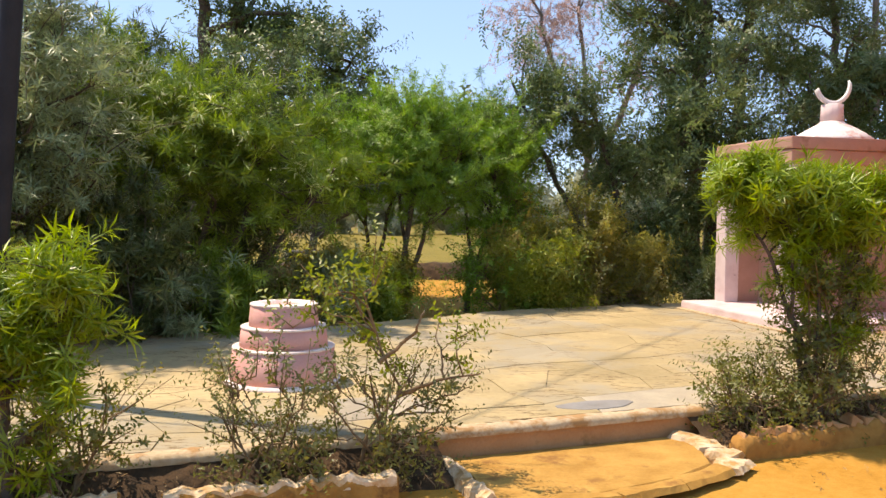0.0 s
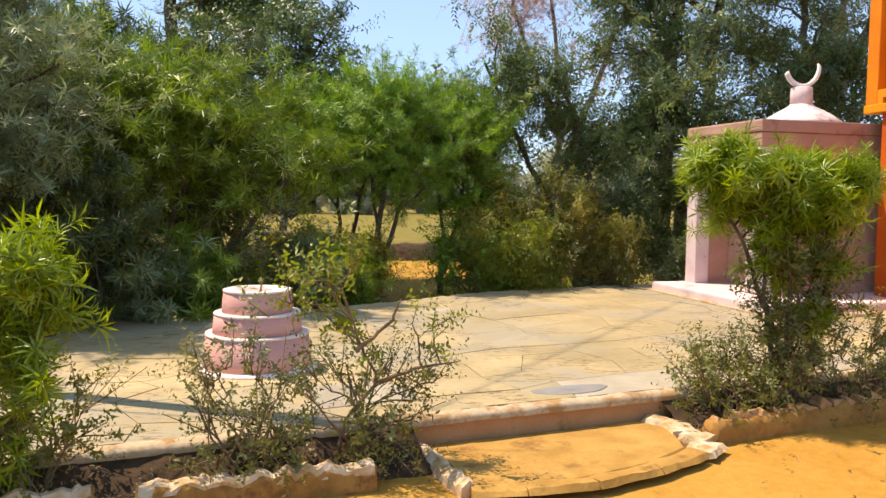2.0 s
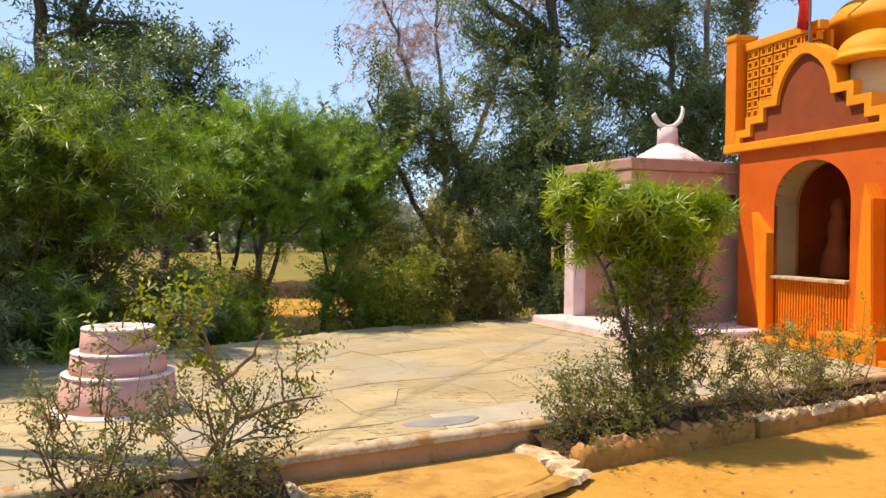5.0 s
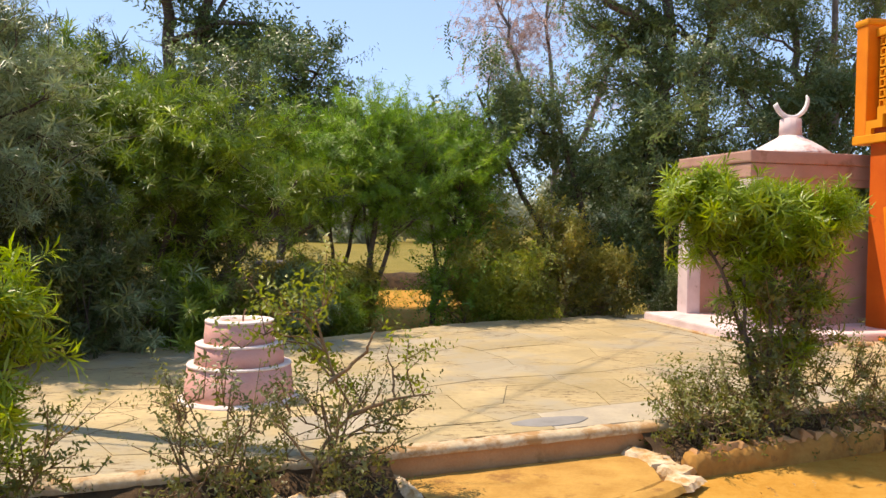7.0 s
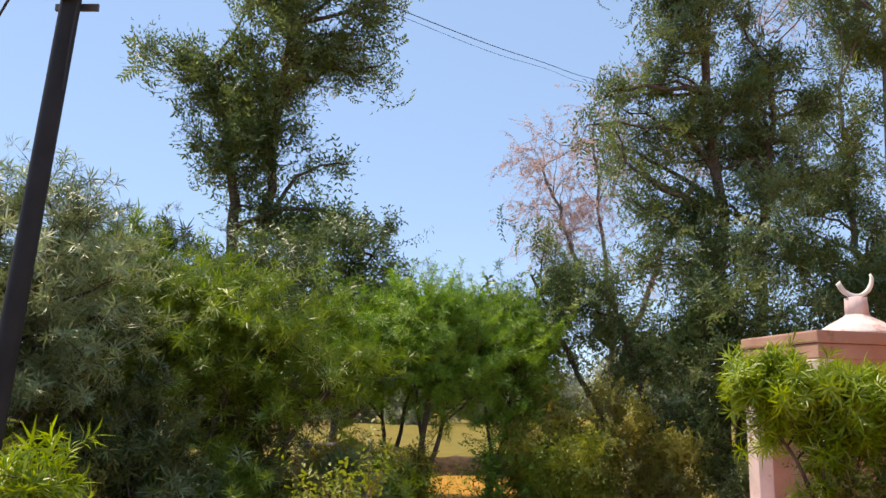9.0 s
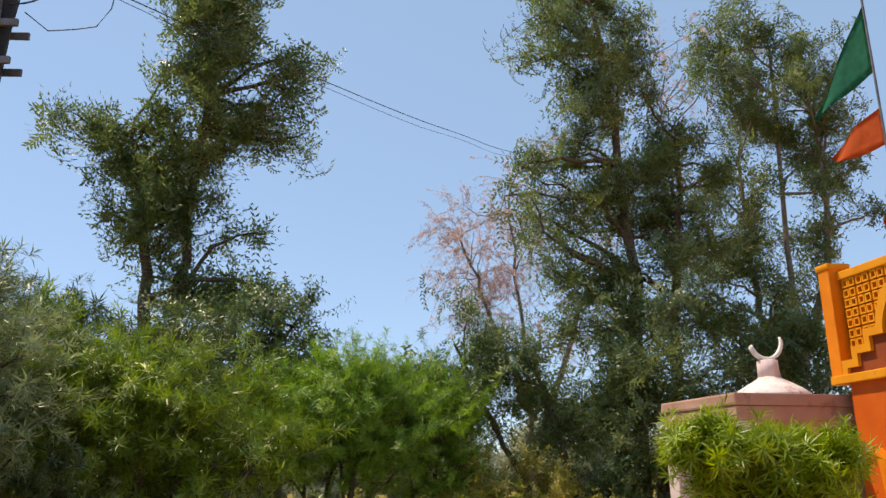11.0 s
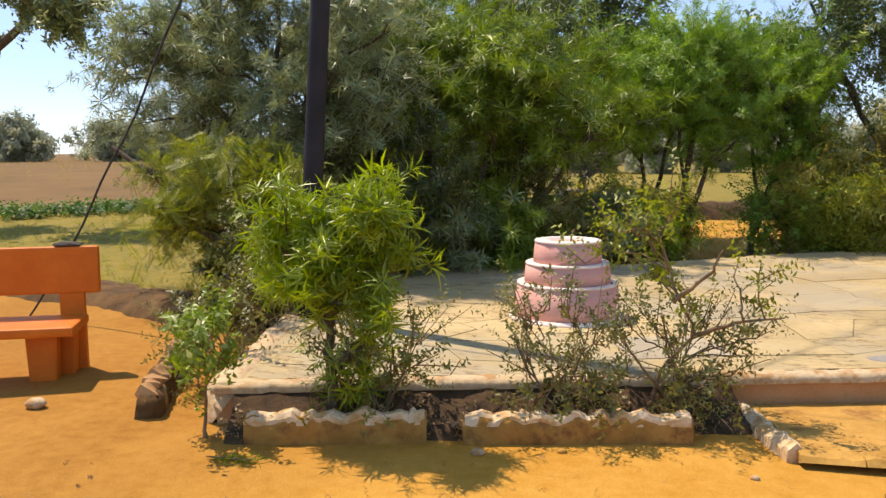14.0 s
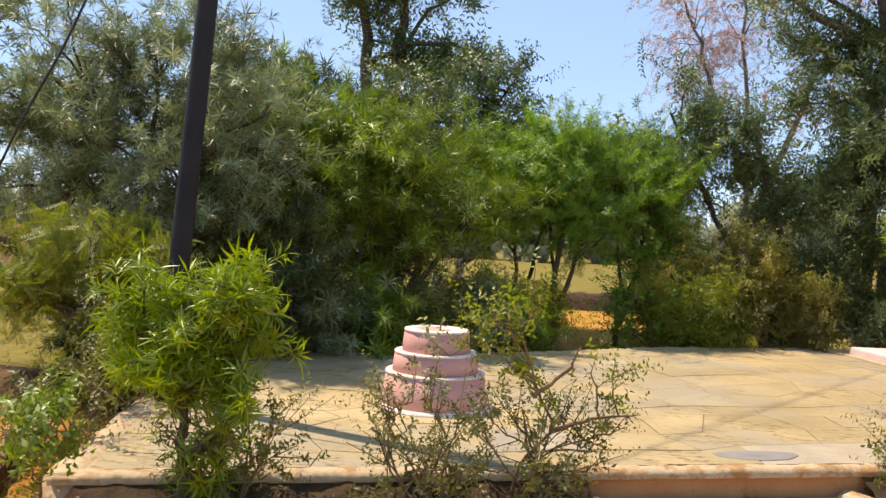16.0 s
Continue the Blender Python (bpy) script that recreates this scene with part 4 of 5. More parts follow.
rod("flag_pole", [(1.42, 0.02, 3.4), (1.42, 0.02, 6.9)], 0.014, GALV, temple)
pennant("red", 1.42, 3.66, [(0, 0, 0.85, 0.22), (0.6, 0.05, 0.75, 0.22), (1, 0.1, 0.45, 0.22)], RED, "red cloth flag wound on the temple pole")
pennant("saffron", 1.42, 4.95, [(0, -0.02, 0.42, 0.9), (0.5, 0.0, 0.36, 0.9), (0.85, 0.06, 0.24, 0.9), (1, 0.13, 0.16, 0.9)], SAFFRON, "rust-red pennant blowing from the temple pole")
pennant("green", 1.42, 5.7, [(0, 0.1, 0.95, 1.1), (1, -0.02, 0.02, 1.1)], GREEN, "dark green triangular pennant on the temple pole")

# ---- bench ----
BM = Matrix.Translation((-3.61, 3.71, 0.0)) @ Matrix.Rotation(radians(30), 4, "Z") @ Matrix.Scale(1.06, 4)
bench = thing("bench", BM, "orange-painted concrete garden bench on the sandy ground", "bench")
part("seat", solid((-1.45, 0.0, 0.355), (0.07, 0.42, 0.41), bevel=0.014, rough=0.004), BENCH, bench, "glossy orange seat slab")
part("backrest", solid((-1.40, 0.40, 0.535), (0.14, 0.46, 0.815), bevel=0.014, rough=0.004), BENCH, bench)
for x in (-1.24, -0.02):
    part("back_post", solid((x - 0.07, 0.405, 0.0), (x + 0.07, 0.455, 0.537), bevel=0.008), BENCH, bench)
    part("leg", box(bmesh.new(), (x - 0.19, 0.16, -0.02), (x - 0.05, 0.26, 0.357), bevel=0.012, taper=(1.25, 1.0)), BENCH, bench, "weathered orange leg")
    part("leg", box(bmesh.new(), (x - 0.12, 0.30, -0.02), (x + 0.02, 0.40, 0.357), bevel=0.012, taper=(1.2, 1.0)), BENCH, bench, "weathered orange leg")
st = part("loose_stone", lump((-0.03, 0.43, 0.828), (0.09, 0.03, 0.02), 0.9, 5), DARK, None)
st.matrix_world = BM
tagged(st, "dark flat stone lying on the bench back", "stone")

# ---- pole and wires ----
pole = thing("utility_pole", Matrix.Translation((-2.745, 5.12, 0.2)), "dark slightly leaning steel utility pole with clamps", "utility pole")
ld = Vector((0.072, 0.0, 1.0))
v, f = tubes([([tuple(ld * z) for z in np.linspace(0, 5.6, 9)], np.linspace(0.072, 0.062, 9))], 20)
mesh_np("shaft", v, f, STEEL, pole, True)
for z in (3.95, 4.22):
    b_ = bmesh.new()
    c0 = ld * z
    box(b_, (c0.x - 0.15, c0.y - 0.10, z - 0.025), (c0.x + 0.15, c0.y - 0.075, z + 0.025), bevel=0.004)
    box(b_, (c0.x - 0.15, c0.y + 0.075, z - 0.025), (c0.x + 0.15, c0.y + 0.10, z + 0.025), bevel=0.004)
    part("clamp", b_, GALV, pole, "steel clamp")
part("bracket", solid((ld.x * 4.6 - 0.02, -0.115, 4.0), (ld.x * 4.4 + 0.02, -0.08, 5.1), bevel=0.004), GALV, pole)
rod("drop_wire", [(ld.x * z + 0.10 + 0.02 * math.sin(z * 3), -0.06, z) for z in np.linspace(3.3, 4.6, 9)], 0.005, CABLE, pole)
loop = [(ld.x * 4.35 + 0.08 + 0.22 * math.sin(a), -0.05, 4.52 - 0.14 * math.cos(a)) for a in np.linspace(-0.3, 2.9, 12)]
rod("wire_loop", loop, 0.006, CABLE, pole)


def hang(a, b, sag, n=26, wob=0.0):
    a, b = Vector(a), Vector(b)
    return [tuple(a.lerp(b, i / n) - Vector((0, 0, sag * 4 * (i / n) * (1 - i / n))) + Vector((wob * math.sin(i * 1.3), 0, wob * math.sin(i * 0.9 + 1)))) for i in range(n + 1)]


g = thing("guy_wire", Matrix.Identity(4), "twisted guy wire from the pole down to the ground", "wire")
rod("strand", hang((-5.45, 5.24, GZ - 0.05), (-2.52, 5.12, 4.98), 0.40, 26, 0.012), 0.009, CABLE, g)
rod("insulator", [(-2.66, 5.12, 4.72), (-2.62, 5.12, 4.80), (-2.58, 5.12, 4.88)], 0.035, GALV, g)
g = thing("overhead_cable", Matrix.Identity(4), "sagging overhead power cable of two strands", "wire")
rod("strand", hang((-2.33, 5.12, 4.98), (7.5, 26.2, 11.45), 0.30, 40, 0.01), 0.0055, CABLE, g)
rod("strand", hang((-2.33, 5.14, 4.94), (7.5, 26.25, 11.42), 0.36, 40, 0.02), 0.003, CABLE, g)
g = thing("overhead_cable", Matrix.Identity(4), "thin kinked service wire from the pole", "wire")
rod("strand", [(-2.3, 5.12, 4.55), (-2.14, 5.13, 4.42), (-1.98, 5.14, 4.44), (-1.84, 5.15, 4.47), (-1.76, 5.17, 4.62), (-1.74, 5.2, 4.85), (-1.7, 5.3, 5.3)], 0.004, CABLE, g)


# ---- trees behind the terrace ----
def bush(name, base, crown, label, stems=6, seed=1, **k):
    """Several stems from one root."""
    rng = np.random.default_rng(seed + 100)
    c = np.array(crown, float)
    tr = []
    for _ in range(stems):
        e = c[rng.integers(len(c))]
        d = rng.normal(size=3) * 0.45
        tip = e[:3] + d * e[3:6]
        a = rng.normal(size=3) * np.array([0.03, 0.03, 0])
        tr.append([a, a * 2 + tip * np.array([0.35, 0.35, 0.4]), tip])
    return grow(name, base, tr, crown, label, k.pop("category", "shrub"), seed=seed, **k)


# grey-leaved tree on the open side, leaning over the terrace's corner
grow("oleander_tree", (-4.2, 7.05, GZ), [[(0, 0, 0), (-0.2, 0, 1.2), (-0.45, -0.1, 2.9)], [(0.2, 0.1, 0), (0.4, 0, 1.3), (0.75, 0, 3.0)], [(-0.1, 0, 0), (-0.7, 0, 1.4), (-1.0, 0, 2.4)], [(0.1, 0, 0), (0.15, 0, 1.3), (0.2, 0, 3.0)]],
     [(-0.6, -0.2, 2.75, 0.85, 0.65, 0.8, 3), (0.45, 0, 2.6, 0.85, 0.75, 0.9, 3), (-0.95, 0, 1.95, 0.65, 0.6, 0.5, 1.8), (0.15, -0.15, 1.95, 0.95, 0.7, 0.45, 2.6), (1.0, 0, 2.0, 0.6, 0.7, 1.1, 2), (0.0, 0.1, 2.3, 0.8, 0.6, 0.8, 2)],
     "tall greyish-green narrow-leaved tree at the terrace's corner", "tree", "lance", LEAF_GREY, limbs=98, twigs=8, shoots=6, twig=0.56, rise=0.6, size=0.74, radius=0.06, droop=0.3, seed=3)
grow("oleander_tree", (-3.0, 8.9, GZ), [[(0, 0, 0), (0.1, 0, 1.2), (0.2, 0, 2.4)], [(0.3, 0, 0), (0.9, 0.1, 1.2), (1.1, 0, 2.1)], [(-0.2, 0, 0), (-0.6, 0, 1.3), (-0.8, 0.1, 2.5)], [(0.15, 0, 0), (0.45, 0, 0.9), (0.7, -0.1, 1.9)], [(0.4, 0, 0), (1.2, 0, 0.9), (1.75, 0, 1.6)]],
     [(-0.7, 0, 2.45, 0.85, 0.7, 0.65, 2), (0.3, 0, 2.25, 0.9, 0.7, 0.6, 2.5), (1.15, 0, 2.0, 0.75, 0.7, 0.6, 2.2), (0.1, -0.3, 1.75, 1.3, 0.6, 0.45, 2.8), (1.7, -0.1, 1.55, 0.4, 0.5, 0.3, 0.8)],
     "dense dark-green narrow-leaved tree behind the terrace", "tree", "lance", LEAF_OLEANDER, limbs=96, twigs=7, shoots=6, twig=0.52, rise=0.5, size=0.86, radius=0.055, droop=0.25, seed=4)
# Leaf colour carries the shade of the thicket's depth.
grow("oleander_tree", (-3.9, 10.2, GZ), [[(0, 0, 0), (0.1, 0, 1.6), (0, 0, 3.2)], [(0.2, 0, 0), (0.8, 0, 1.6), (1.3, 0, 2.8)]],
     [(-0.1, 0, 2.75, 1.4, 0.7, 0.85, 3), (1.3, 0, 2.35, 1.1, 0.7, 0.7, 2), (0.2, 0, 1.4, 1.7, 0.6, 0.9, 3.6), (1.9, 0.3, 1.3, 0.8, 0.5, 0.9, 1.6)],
     "narrow-leaved tree in the thicket, shade put into its green", "tree", "lance", LEAF_DEEP, limbs=92, twigs=6, shoots=6, twig=0.55, rise=0.45, size=1.0, radius=0.06, droop=0.2, seed=5)
grow("small_leaved_tree", (-2.6, 12.2, GZ), [[(0, 0, 0), (0.1, 0, 1.8), (0.3, 0, 3.3)], [(0, 0, 0.6), (0.5, 0, 2.2), (1.3, 0, 3.6)], [(0.1, 0, 1.0), (-0.3, 0, 2.2), (-0.4, 0, 3.4)]],
     [(0.3, 0, 3.5, 0.8, 0.5, 0.38, 2), (1.2, 0, 3.55, 0.55, 0.4, 0.25, 1.2), (-0.4, 0, 3.4, 0.6, 0.5, 0.4, 1.2), (0.2, 0, 2.2, 1.3, 0.6, 0.9, 2.4), (1.7, 0, 3.25, 0.4, 0.3, 0.12, 0.35)],
     "dark small-leaved tree rising out of the thicket", "tree", "oval", LEAF_TALL, limbs=64, twigs=6, shoots=6, twig=0.45, rise=0.3, size=2.3, radius=0.07, droop=0.1, seed=6)
# fresh green trees round the gap
for i, (x, y, s, c) in enumerate(((-0.95, 11.3, 1.0, ((-0.3, 0, 2.1, 0.75, 0.7, 0.65, 2), (0.3, 0, 2.4, 0.6, 0.6, 0.6, 1.5))),
                                  (-0.40, 10.6, 1.0, ((0.0, 0, 2.2, 0.65, 0.6, 0.7, 2), (0.6, 0, 2.0, 0.6, 0.6, 0.6, 1.5))),
                                  (0.45, 11.4, 1.0, ((0, 0, 2.3, 0.6, 0.6, 0.65, 2), (0.4, 0, 1.8, 0.5, 0.6, 0.65, 2))))):
    grow("willow_tree", (x, y, GZ), [[(0, 0, 0), (0.03, 0, 0.9), (-0.1, 0, 2.2)], [(0.03, 0, 0.3), (0.25, 0, 1.1), (0.45, 0, 2.2)]], c,
         "fresh green feathery tree behind the terrace", "tree", "lance", LEAF_WILLOW, limbs=54, twigs=8, shoots=7, twig=0.44, size=0.62, radius=0.042, rise=0.5, seed=10 + i, group="green trees behind the terrace")
# tall trees
grow("tall_tree", (-3.6, 14, GZ), [[(0, 0, 0), (0.1, 0, 3), (0.2, 0, 5.5), (0.4, 0, 8), (0.8, 0, 10.4)], [(-0.1, 0, 2.0), (-0.45, 0, 4.6), (-0.6, 0, 6.2), (-0.9, 0, 7.4)]],
     [(0.65, 0, 10.2, 0.85, 0.8, 1.5, 3), (0.4, 0, 8.0, 0.8, 0.7, 1.1, 2.6), (0.1, 0, 6.5, 0.75, 0.7, 0.7, 1.5), (1.85, 0, 7.75, 0.6, 0.5, 0.5, 1.1), (2.3, 0, 8.75, 0.4, 0.4, 0.15, 0.45), (-1.05, 0, 7.2, 0.55, 0.5, 0.55, 0.9), (-1.9, 0, 7.9, 0.45, 0.3, 0.12, 0.22),
      (-1.45, 0, 6.1, 0.5, 0.4, 0.22, 0.5), (-0.3, 0, 5.7, 0.7, 0.5, 0.3, 0.7), (1.45, 0, 5.5, 0.6, 0.5, 0.2, 0.4), (1.7, 0, 4.35, 0.8, 0.5, 0.25, 0.4), (0.3, 0, 4.5, 0.7, 0.5, 0.3, 0.35)],
     "tall pinnate-leaved tree with an open irregular crown", "tree", "pinnate", LEAF_TALL, limbs=92, twigs=7, shoots=3, twig=0.36, size=1.35, radius=0.13, droop=0.7, rise=0.1, seed=21, limb_r=0.03)
grow("tall_tree", (4.1, 13, GZ), [[(0, 0, 0), (0.05, 0, 4), (0, 0, 7), (-0.5, 0, 10)], [(0.1, 0, 0), (0.8, 0, 4), (1.0, 0, 7)]],
     [(-0.6, 0, 9.3, 1.1, 0.9, 1.5, 2.4), (-0.1, 0, 7.1, 1.3, 0.9, 1.2, 2.4), (-1.7, 0, 6.0, 0.9, 0.7, 0.6, 1.2), (0.3, 0, 4.9, 1.6, 0.9, 1.1, 1.8), (-0.7, 0, 4.0, 1.0, 0.8, 0.9, 1.0), (1.2, 0, 6.4, 0.8, 0.8, 1.0, 1)],
     "tall dark tree with open feathery foliage", "tree", "pinnate", LEAF_TALL, limbs=92, twigs=6, shoots=4, twig=0.55, size=1.1, radius=0.13, droop=0.3, rise=0.2, seed=22, limb_r=0.03)
grow("tall_tree", (7.2, 14, GZ), [[(0, 0, 0), (0, 0, 3), (0.2, 0, 5), (0.3, 0, 9.4)], [(0, 0, 2.8), (-0.5, 0, 4.2), (-0.6, 0, 7)], [(0.1, 0, 3), (0.9, 0, 5), (1.1, 0, 8)]],
     [(0.1, 0, 8.9, 1.4, 0.9, 1.5, 2.5), (0.3, 0, 6.4, 1.6, 0.9, 1.3, 2.2), (-0.6, 0, 4.4, 1.5, 0.8, 0.9, 1.5)],
     "tall sparse tree with thin grey limbs", "tree", "pinnate", LEAF_TALL, limbs=74, twigs=6, shoots=4, twig=0.5, size=1.1, radius=0.10, droop=0.3, rise=0.2, seed=23, bark=SMOOTHBARK, limb_r=0.03)
grow("podded_tree", (3.2, 17.5, GZ), [[(0, 0, 0), (-0.1, 0, 3.5), (-0.4, 0, 7.5)], [(0, 0, 2), (1.2, 0, 5), (3.4, 0, 9.6)], [(0, 0, 2.5), (-0.8, 0, 4.5), (-1.5, 0, 6.5)]],
     [(-1.1, 0, 6.3, 1.2, 0.8, 1.2, 3), (0.3, 0, 7.5, 1.2, 0.8, 1.2, 1.5), (4.3, 0, 11.2, 2.3, 0.8, 1.2, 1.4), (-0.4, 0, 4.6, 1.2, 0.8, 0.8, 1.5)],
     "half-bare tree hung with pinkish dry pods", "tree", "oval", LEAF_PINK, limbs=66, twigs=8, shoots=6, twig=0.8, size=1.6, radius=0.08, droop=0.35, rise=0.15, seed=24, bark=SMOOTHBARK, limb_r=0.013)
# thicket on the far side, from dense to brown
grow("thicket_tree", (3.0, 12.0, GZ), [[(0, 0, 0), (-0.3, 0, 1.5), (-0.8, 0, 3.2)], [(0, 0, 0), (0.4, 0, 1.6), (0.7, 0, 3.2)], [(-0.2, 0, 0), (-1.0, 0, 1.4), (-1.9, 0, 3.3)]],
     [(0.0, 0, 2.8, 1.2, 0.7, 0.95, 3), (0.6, 0, 1.9, 1.2, 0.6, 1.2, 2.5), (-1.55, 0, 3.2, 0.55, 0.5, 0.5, 0.8), (-1.1, 0, 2.3, 0.9, 0.5, 0.9, 2.0), (1.3, 0, 3.3, 1.0, 0.6, 1.0, 2)],
     "dense dark thicket tree behind the shrine", "tree", "pinnate", LEAF_TALL, limbs=60, twigs=6, shoots=4, twig=0.5, size=1.0, radius=0.07, droop=0.2, seed=31)
grow("thicket_tree", (5.6, 12.4, GZ), [[(0, 0, 0), (0.1, 0, 1.5), (0, 0, 3.4)], [(0.2, 0, 0), (0.9, 0, 1.6), (1.2, 0, 3.2)]],
     [(0, 0, 2.9, 1.2, 0.7, 1.2, 3), (1.3, 0, 2.8, 1.0, 0.7, 1.0, 2), (0, 0, 1.4, 1.2, 0.6, 0.9, 2)],
     "dark thicket tree beyond the shrine roof", "tree", "pinnate", LEAF_TALL, limbs=44, twigs=5, shoots=4, twig=0.5, size=1.2, radius=0.07, droop=0.2, seed=32)
for i, (x, y, r, h, ma) in enumerate(((1.25, 10.9, 0.55, 1.2, LEAF_BROWN), (1.8, 11.1, 0.7, 1.5, LEAF_BROWN), (2.6, 11.4, 0.6, 1.3, LEAF_BROWN), (3.2, 11.7, 0.6, 1.5, LEAF_TALL), (1.35, 10.6, 0.5, 0.80, LEAF_THORN), (2.3, 10.95, 0.6, 0.7, LEAF_SMALL), (3.9, 11.5, 0.6, 1.6, LEAF_TALL), (1.05, 11.2, 0.4, 1.6, LEAF_WILLOW), (-0.68, 10.4, 0.28, 0.55, LEAF_BROWN), (0.85, 10.6, 0.4, 0.75, LEAF_WILLOW), (-1.35, 10.4, 0.3, 0.6, LEAF_BROWN))):
    bush("undergrowth_bush", (x, y, GZ), [(0, 0, h * 0.6, r, r * 0.7, h * 0.5, 1)], "tangled half-dry bush at the terrace's far edge" if ma is LEAF_BROWN else "tangled green bush at the terrace's far edge",
         5, 40 + i, leaf="oval" if i % 2 else "pinnate", material=ma, limbs=22, twigs=6, shoots=6, twig=0.34, size=1.5 if i % 2 else 0.8, radius=0.015, bark=STEM, group="bushes behind the terrace")
for i, (x, y, r, h) in enumerate(((-3.2, 7.65, 0.4, 0.7), (-2.6, 7.9, 0.45, 0.75), (-2.1, 8.1, 0.4, 0.8), (-1.55, 8.4, 0.4, 0.7), (-1.2, 9.2, 0.35, 0.55), (-0.75, 9.5, 0.3, 0.4))):
    bush("undergrowth_bush", (x, y, GZ), [(0, 0, h * 0.55, r, r * 0.7, h * 0.5, 1)], "low olive-green scrub along the terrace's back", 5, 60 + i, leaf="lance" if i % 3 else "oval", material=(LEAF_SMALL, LEAF_GREY, LEAF_OLEANDER)[i % 3],
         limbs=24, twigs=6, shoots=5, twig=0.28, size=0.85 if i % 3 else 1.4, radius=0.012, bark=STEM, group="bushes behind the terrace")
tagged(rod("slender_stem", [(-0.48, 10.45, GZ - 0.05), (-0.42, 10.45, 0.7), (-0.29, 10.5, 1.6)], 0.036, BARK), "slim dark trunk at the terrace's back edge", "tree trunk")

# ---- shrubs in the bed and by the yard ----
b1 = at(0.62, -0.16, GZ + 0.03)
grow("oleander_bush", b1, [[(0, 0, 0), (0.0, 0.0, 0.4), (-0.01, 0.01, 0.85)], [(-0.02, 0, 0.55), (0.14, 0, 0.72), (0.26, 0, 0.92)], [(-0.02, 0, 0.5), (-0.12, 0, 0.68), (-0.24, 0, 0.86)], [(0.01, 0, 0.3), (0.16, -0.03, 0.42), (0.30, -0.04, 0.5)]],
     [(0.06, 0, 0.98, 0.17, 0.16, 0.08, 2.0), (-0.17, 0, 0.90, 0.13, 0.14, 0.08, 1.4), (0.23, 0, 0.90, 0.13, 0.14, 0.08, 1.5), (-0.24, 0.02, 0.76, 0.10, 0.12, 0.06, 0.8), (0.02, 0, 0.76, 0.22, 0.18, 0.07, 1.3), (0.30, 0, 0.74, 0.08, 0.10, 0.06, 0.6),
      (0.30, -0.04, 0.50, 0.14, 0.1, 0.10, 0.35), (-0.16, 0, 0.62, 0.10, 0.1, 0.05, 0.4), (0.12, -0.03, 0.26, 0.16, 0.1, 0.08, 0.16), (-0.27, 0, 1.0, 0.05, 0.06, 0.05, 0.4), (0.30, 0, 1.05, 0.06, 0.06, 0.05, 0.5)],
     "bright green narrow-leaved young bush in the bed", "bush", "lance", LEAF_BRIGHT, limbs=50, twigs=4, shoots=3, twig=0.15, size=0.70, radius=0.036, rise=0.6, droop=0.2, seed=75, bark=BARK, limb_r=0.014)
b2 = at(5.12, -0.14, GZ + 0.03)
grow("oleander_bush", b2, [[(0, 0, 0), (-0.02, 0, 0.5), (-0.25, 0.03, 1.1), (-0.45, 0.05, 1.45)], [(0.03, 0, 0), (0.06, 0, 0.6), (0.05, 0, 1.42)], [(0.05, 0, 0), (0.18, 0, 0.6), (0.35, 0, 1.4)], [(0.0, 0, 0.1), (-0.1, 0, 0.7), (-0.15, 0, 1.4)], [(0.06, 0, 0.1), (0.26, 0, 0.8), (0.5, 0, 1.3)]],
     [(-0.30, 0.05, 1.50, 0.24, 0.24, 0.12, 3.2), (0.22, 0, 1.44, 0.24, 0.24, 0.14, 2.6), (-0.12, 0, 1.26, 0.30, 0.20, 0.14, 2.0), (0.10, 0, 1.05, 0.22, 0.18, 0.2, 1.5), (0.14, 0, 0.75, 0.18, 0.14, 0.25, 0.8)],
     "multi-stemmed bush with a flat bright-green narrow-leaved top", "bush", "lance", LEAF_BRIGHT, limbs=84, twigs=5, shoots=4, twig=0.13, size=0.66, radius=0.022, rise=0.8, seed=72, bark=BARK, limb_r=0.014)


def twiggy(u, v, w, h, seed, label, ma=None, n=30, sz=1.0, lean=0.0, stems=7):
    p = at(u, v, GZ + 0.03)
    return bush("twiggy_shrub", p, [(lean, 0, h * 0.55, w, 0.22, h * 0.42, 1)], label, stems, seed, leaf="oval", material=ma or LEAF_SMALL, limbs=int(n * 0.7), twigs=4, shoots=3, twig=0.19, size=sz, radius=0.011, bark=STEM, limb_r=0.012, rise=0.5, group="twiggy shrubs in the bed")


twiggy(1.78, -0.16, 0.34, 0.60, 81, "sparse small-leaved shrub in the bed, partly bare", n=34)
twiggy(2.35, -0.14, 0.40, 0.60, 82, "sparse small-leaved shrub beside the entrance pad", n=34)
twiggy(0.82, -0.12, 0.32, 0.62, 84, "thin shrub round the foot of the green bush", LEAF_OLIVE, n=30)
twiggy(4.66, -0.12, 0.22, 0.38, 85, "dense small-leaved grey-green shrub beside the pad", LEAF_OLIVE, n=40, sz=1.0)
twiggy(5.0, -0.18, 0.40, 0.45, 86, "small-leaved shrub round the tall bush's foot", n=30)
twiggy(5.24, -0.12, 0.24, 1.30, 79, "upright thin-twigged shrub grown through the tall bush", LEAF_OLIVE, n=84, sz=1.1, stems=9)
twiggy(5.7, -0.14, 0.45, 0.55, 87, "straggling small-leaved shrub in the bed", n=34)
twiggy(6.5, -0.12, 0.50, 0.55, 88, "straggling small-leaved shrub near the temple", LEAF_SMALL, n=36)
twiggy(7.3, -0.10, 0.45, 0.6, 89, "yellowing shrub before the temple wall", LEAF_LIME, n=32)
p = at(2.20, -0.13, GZ + 0.03)
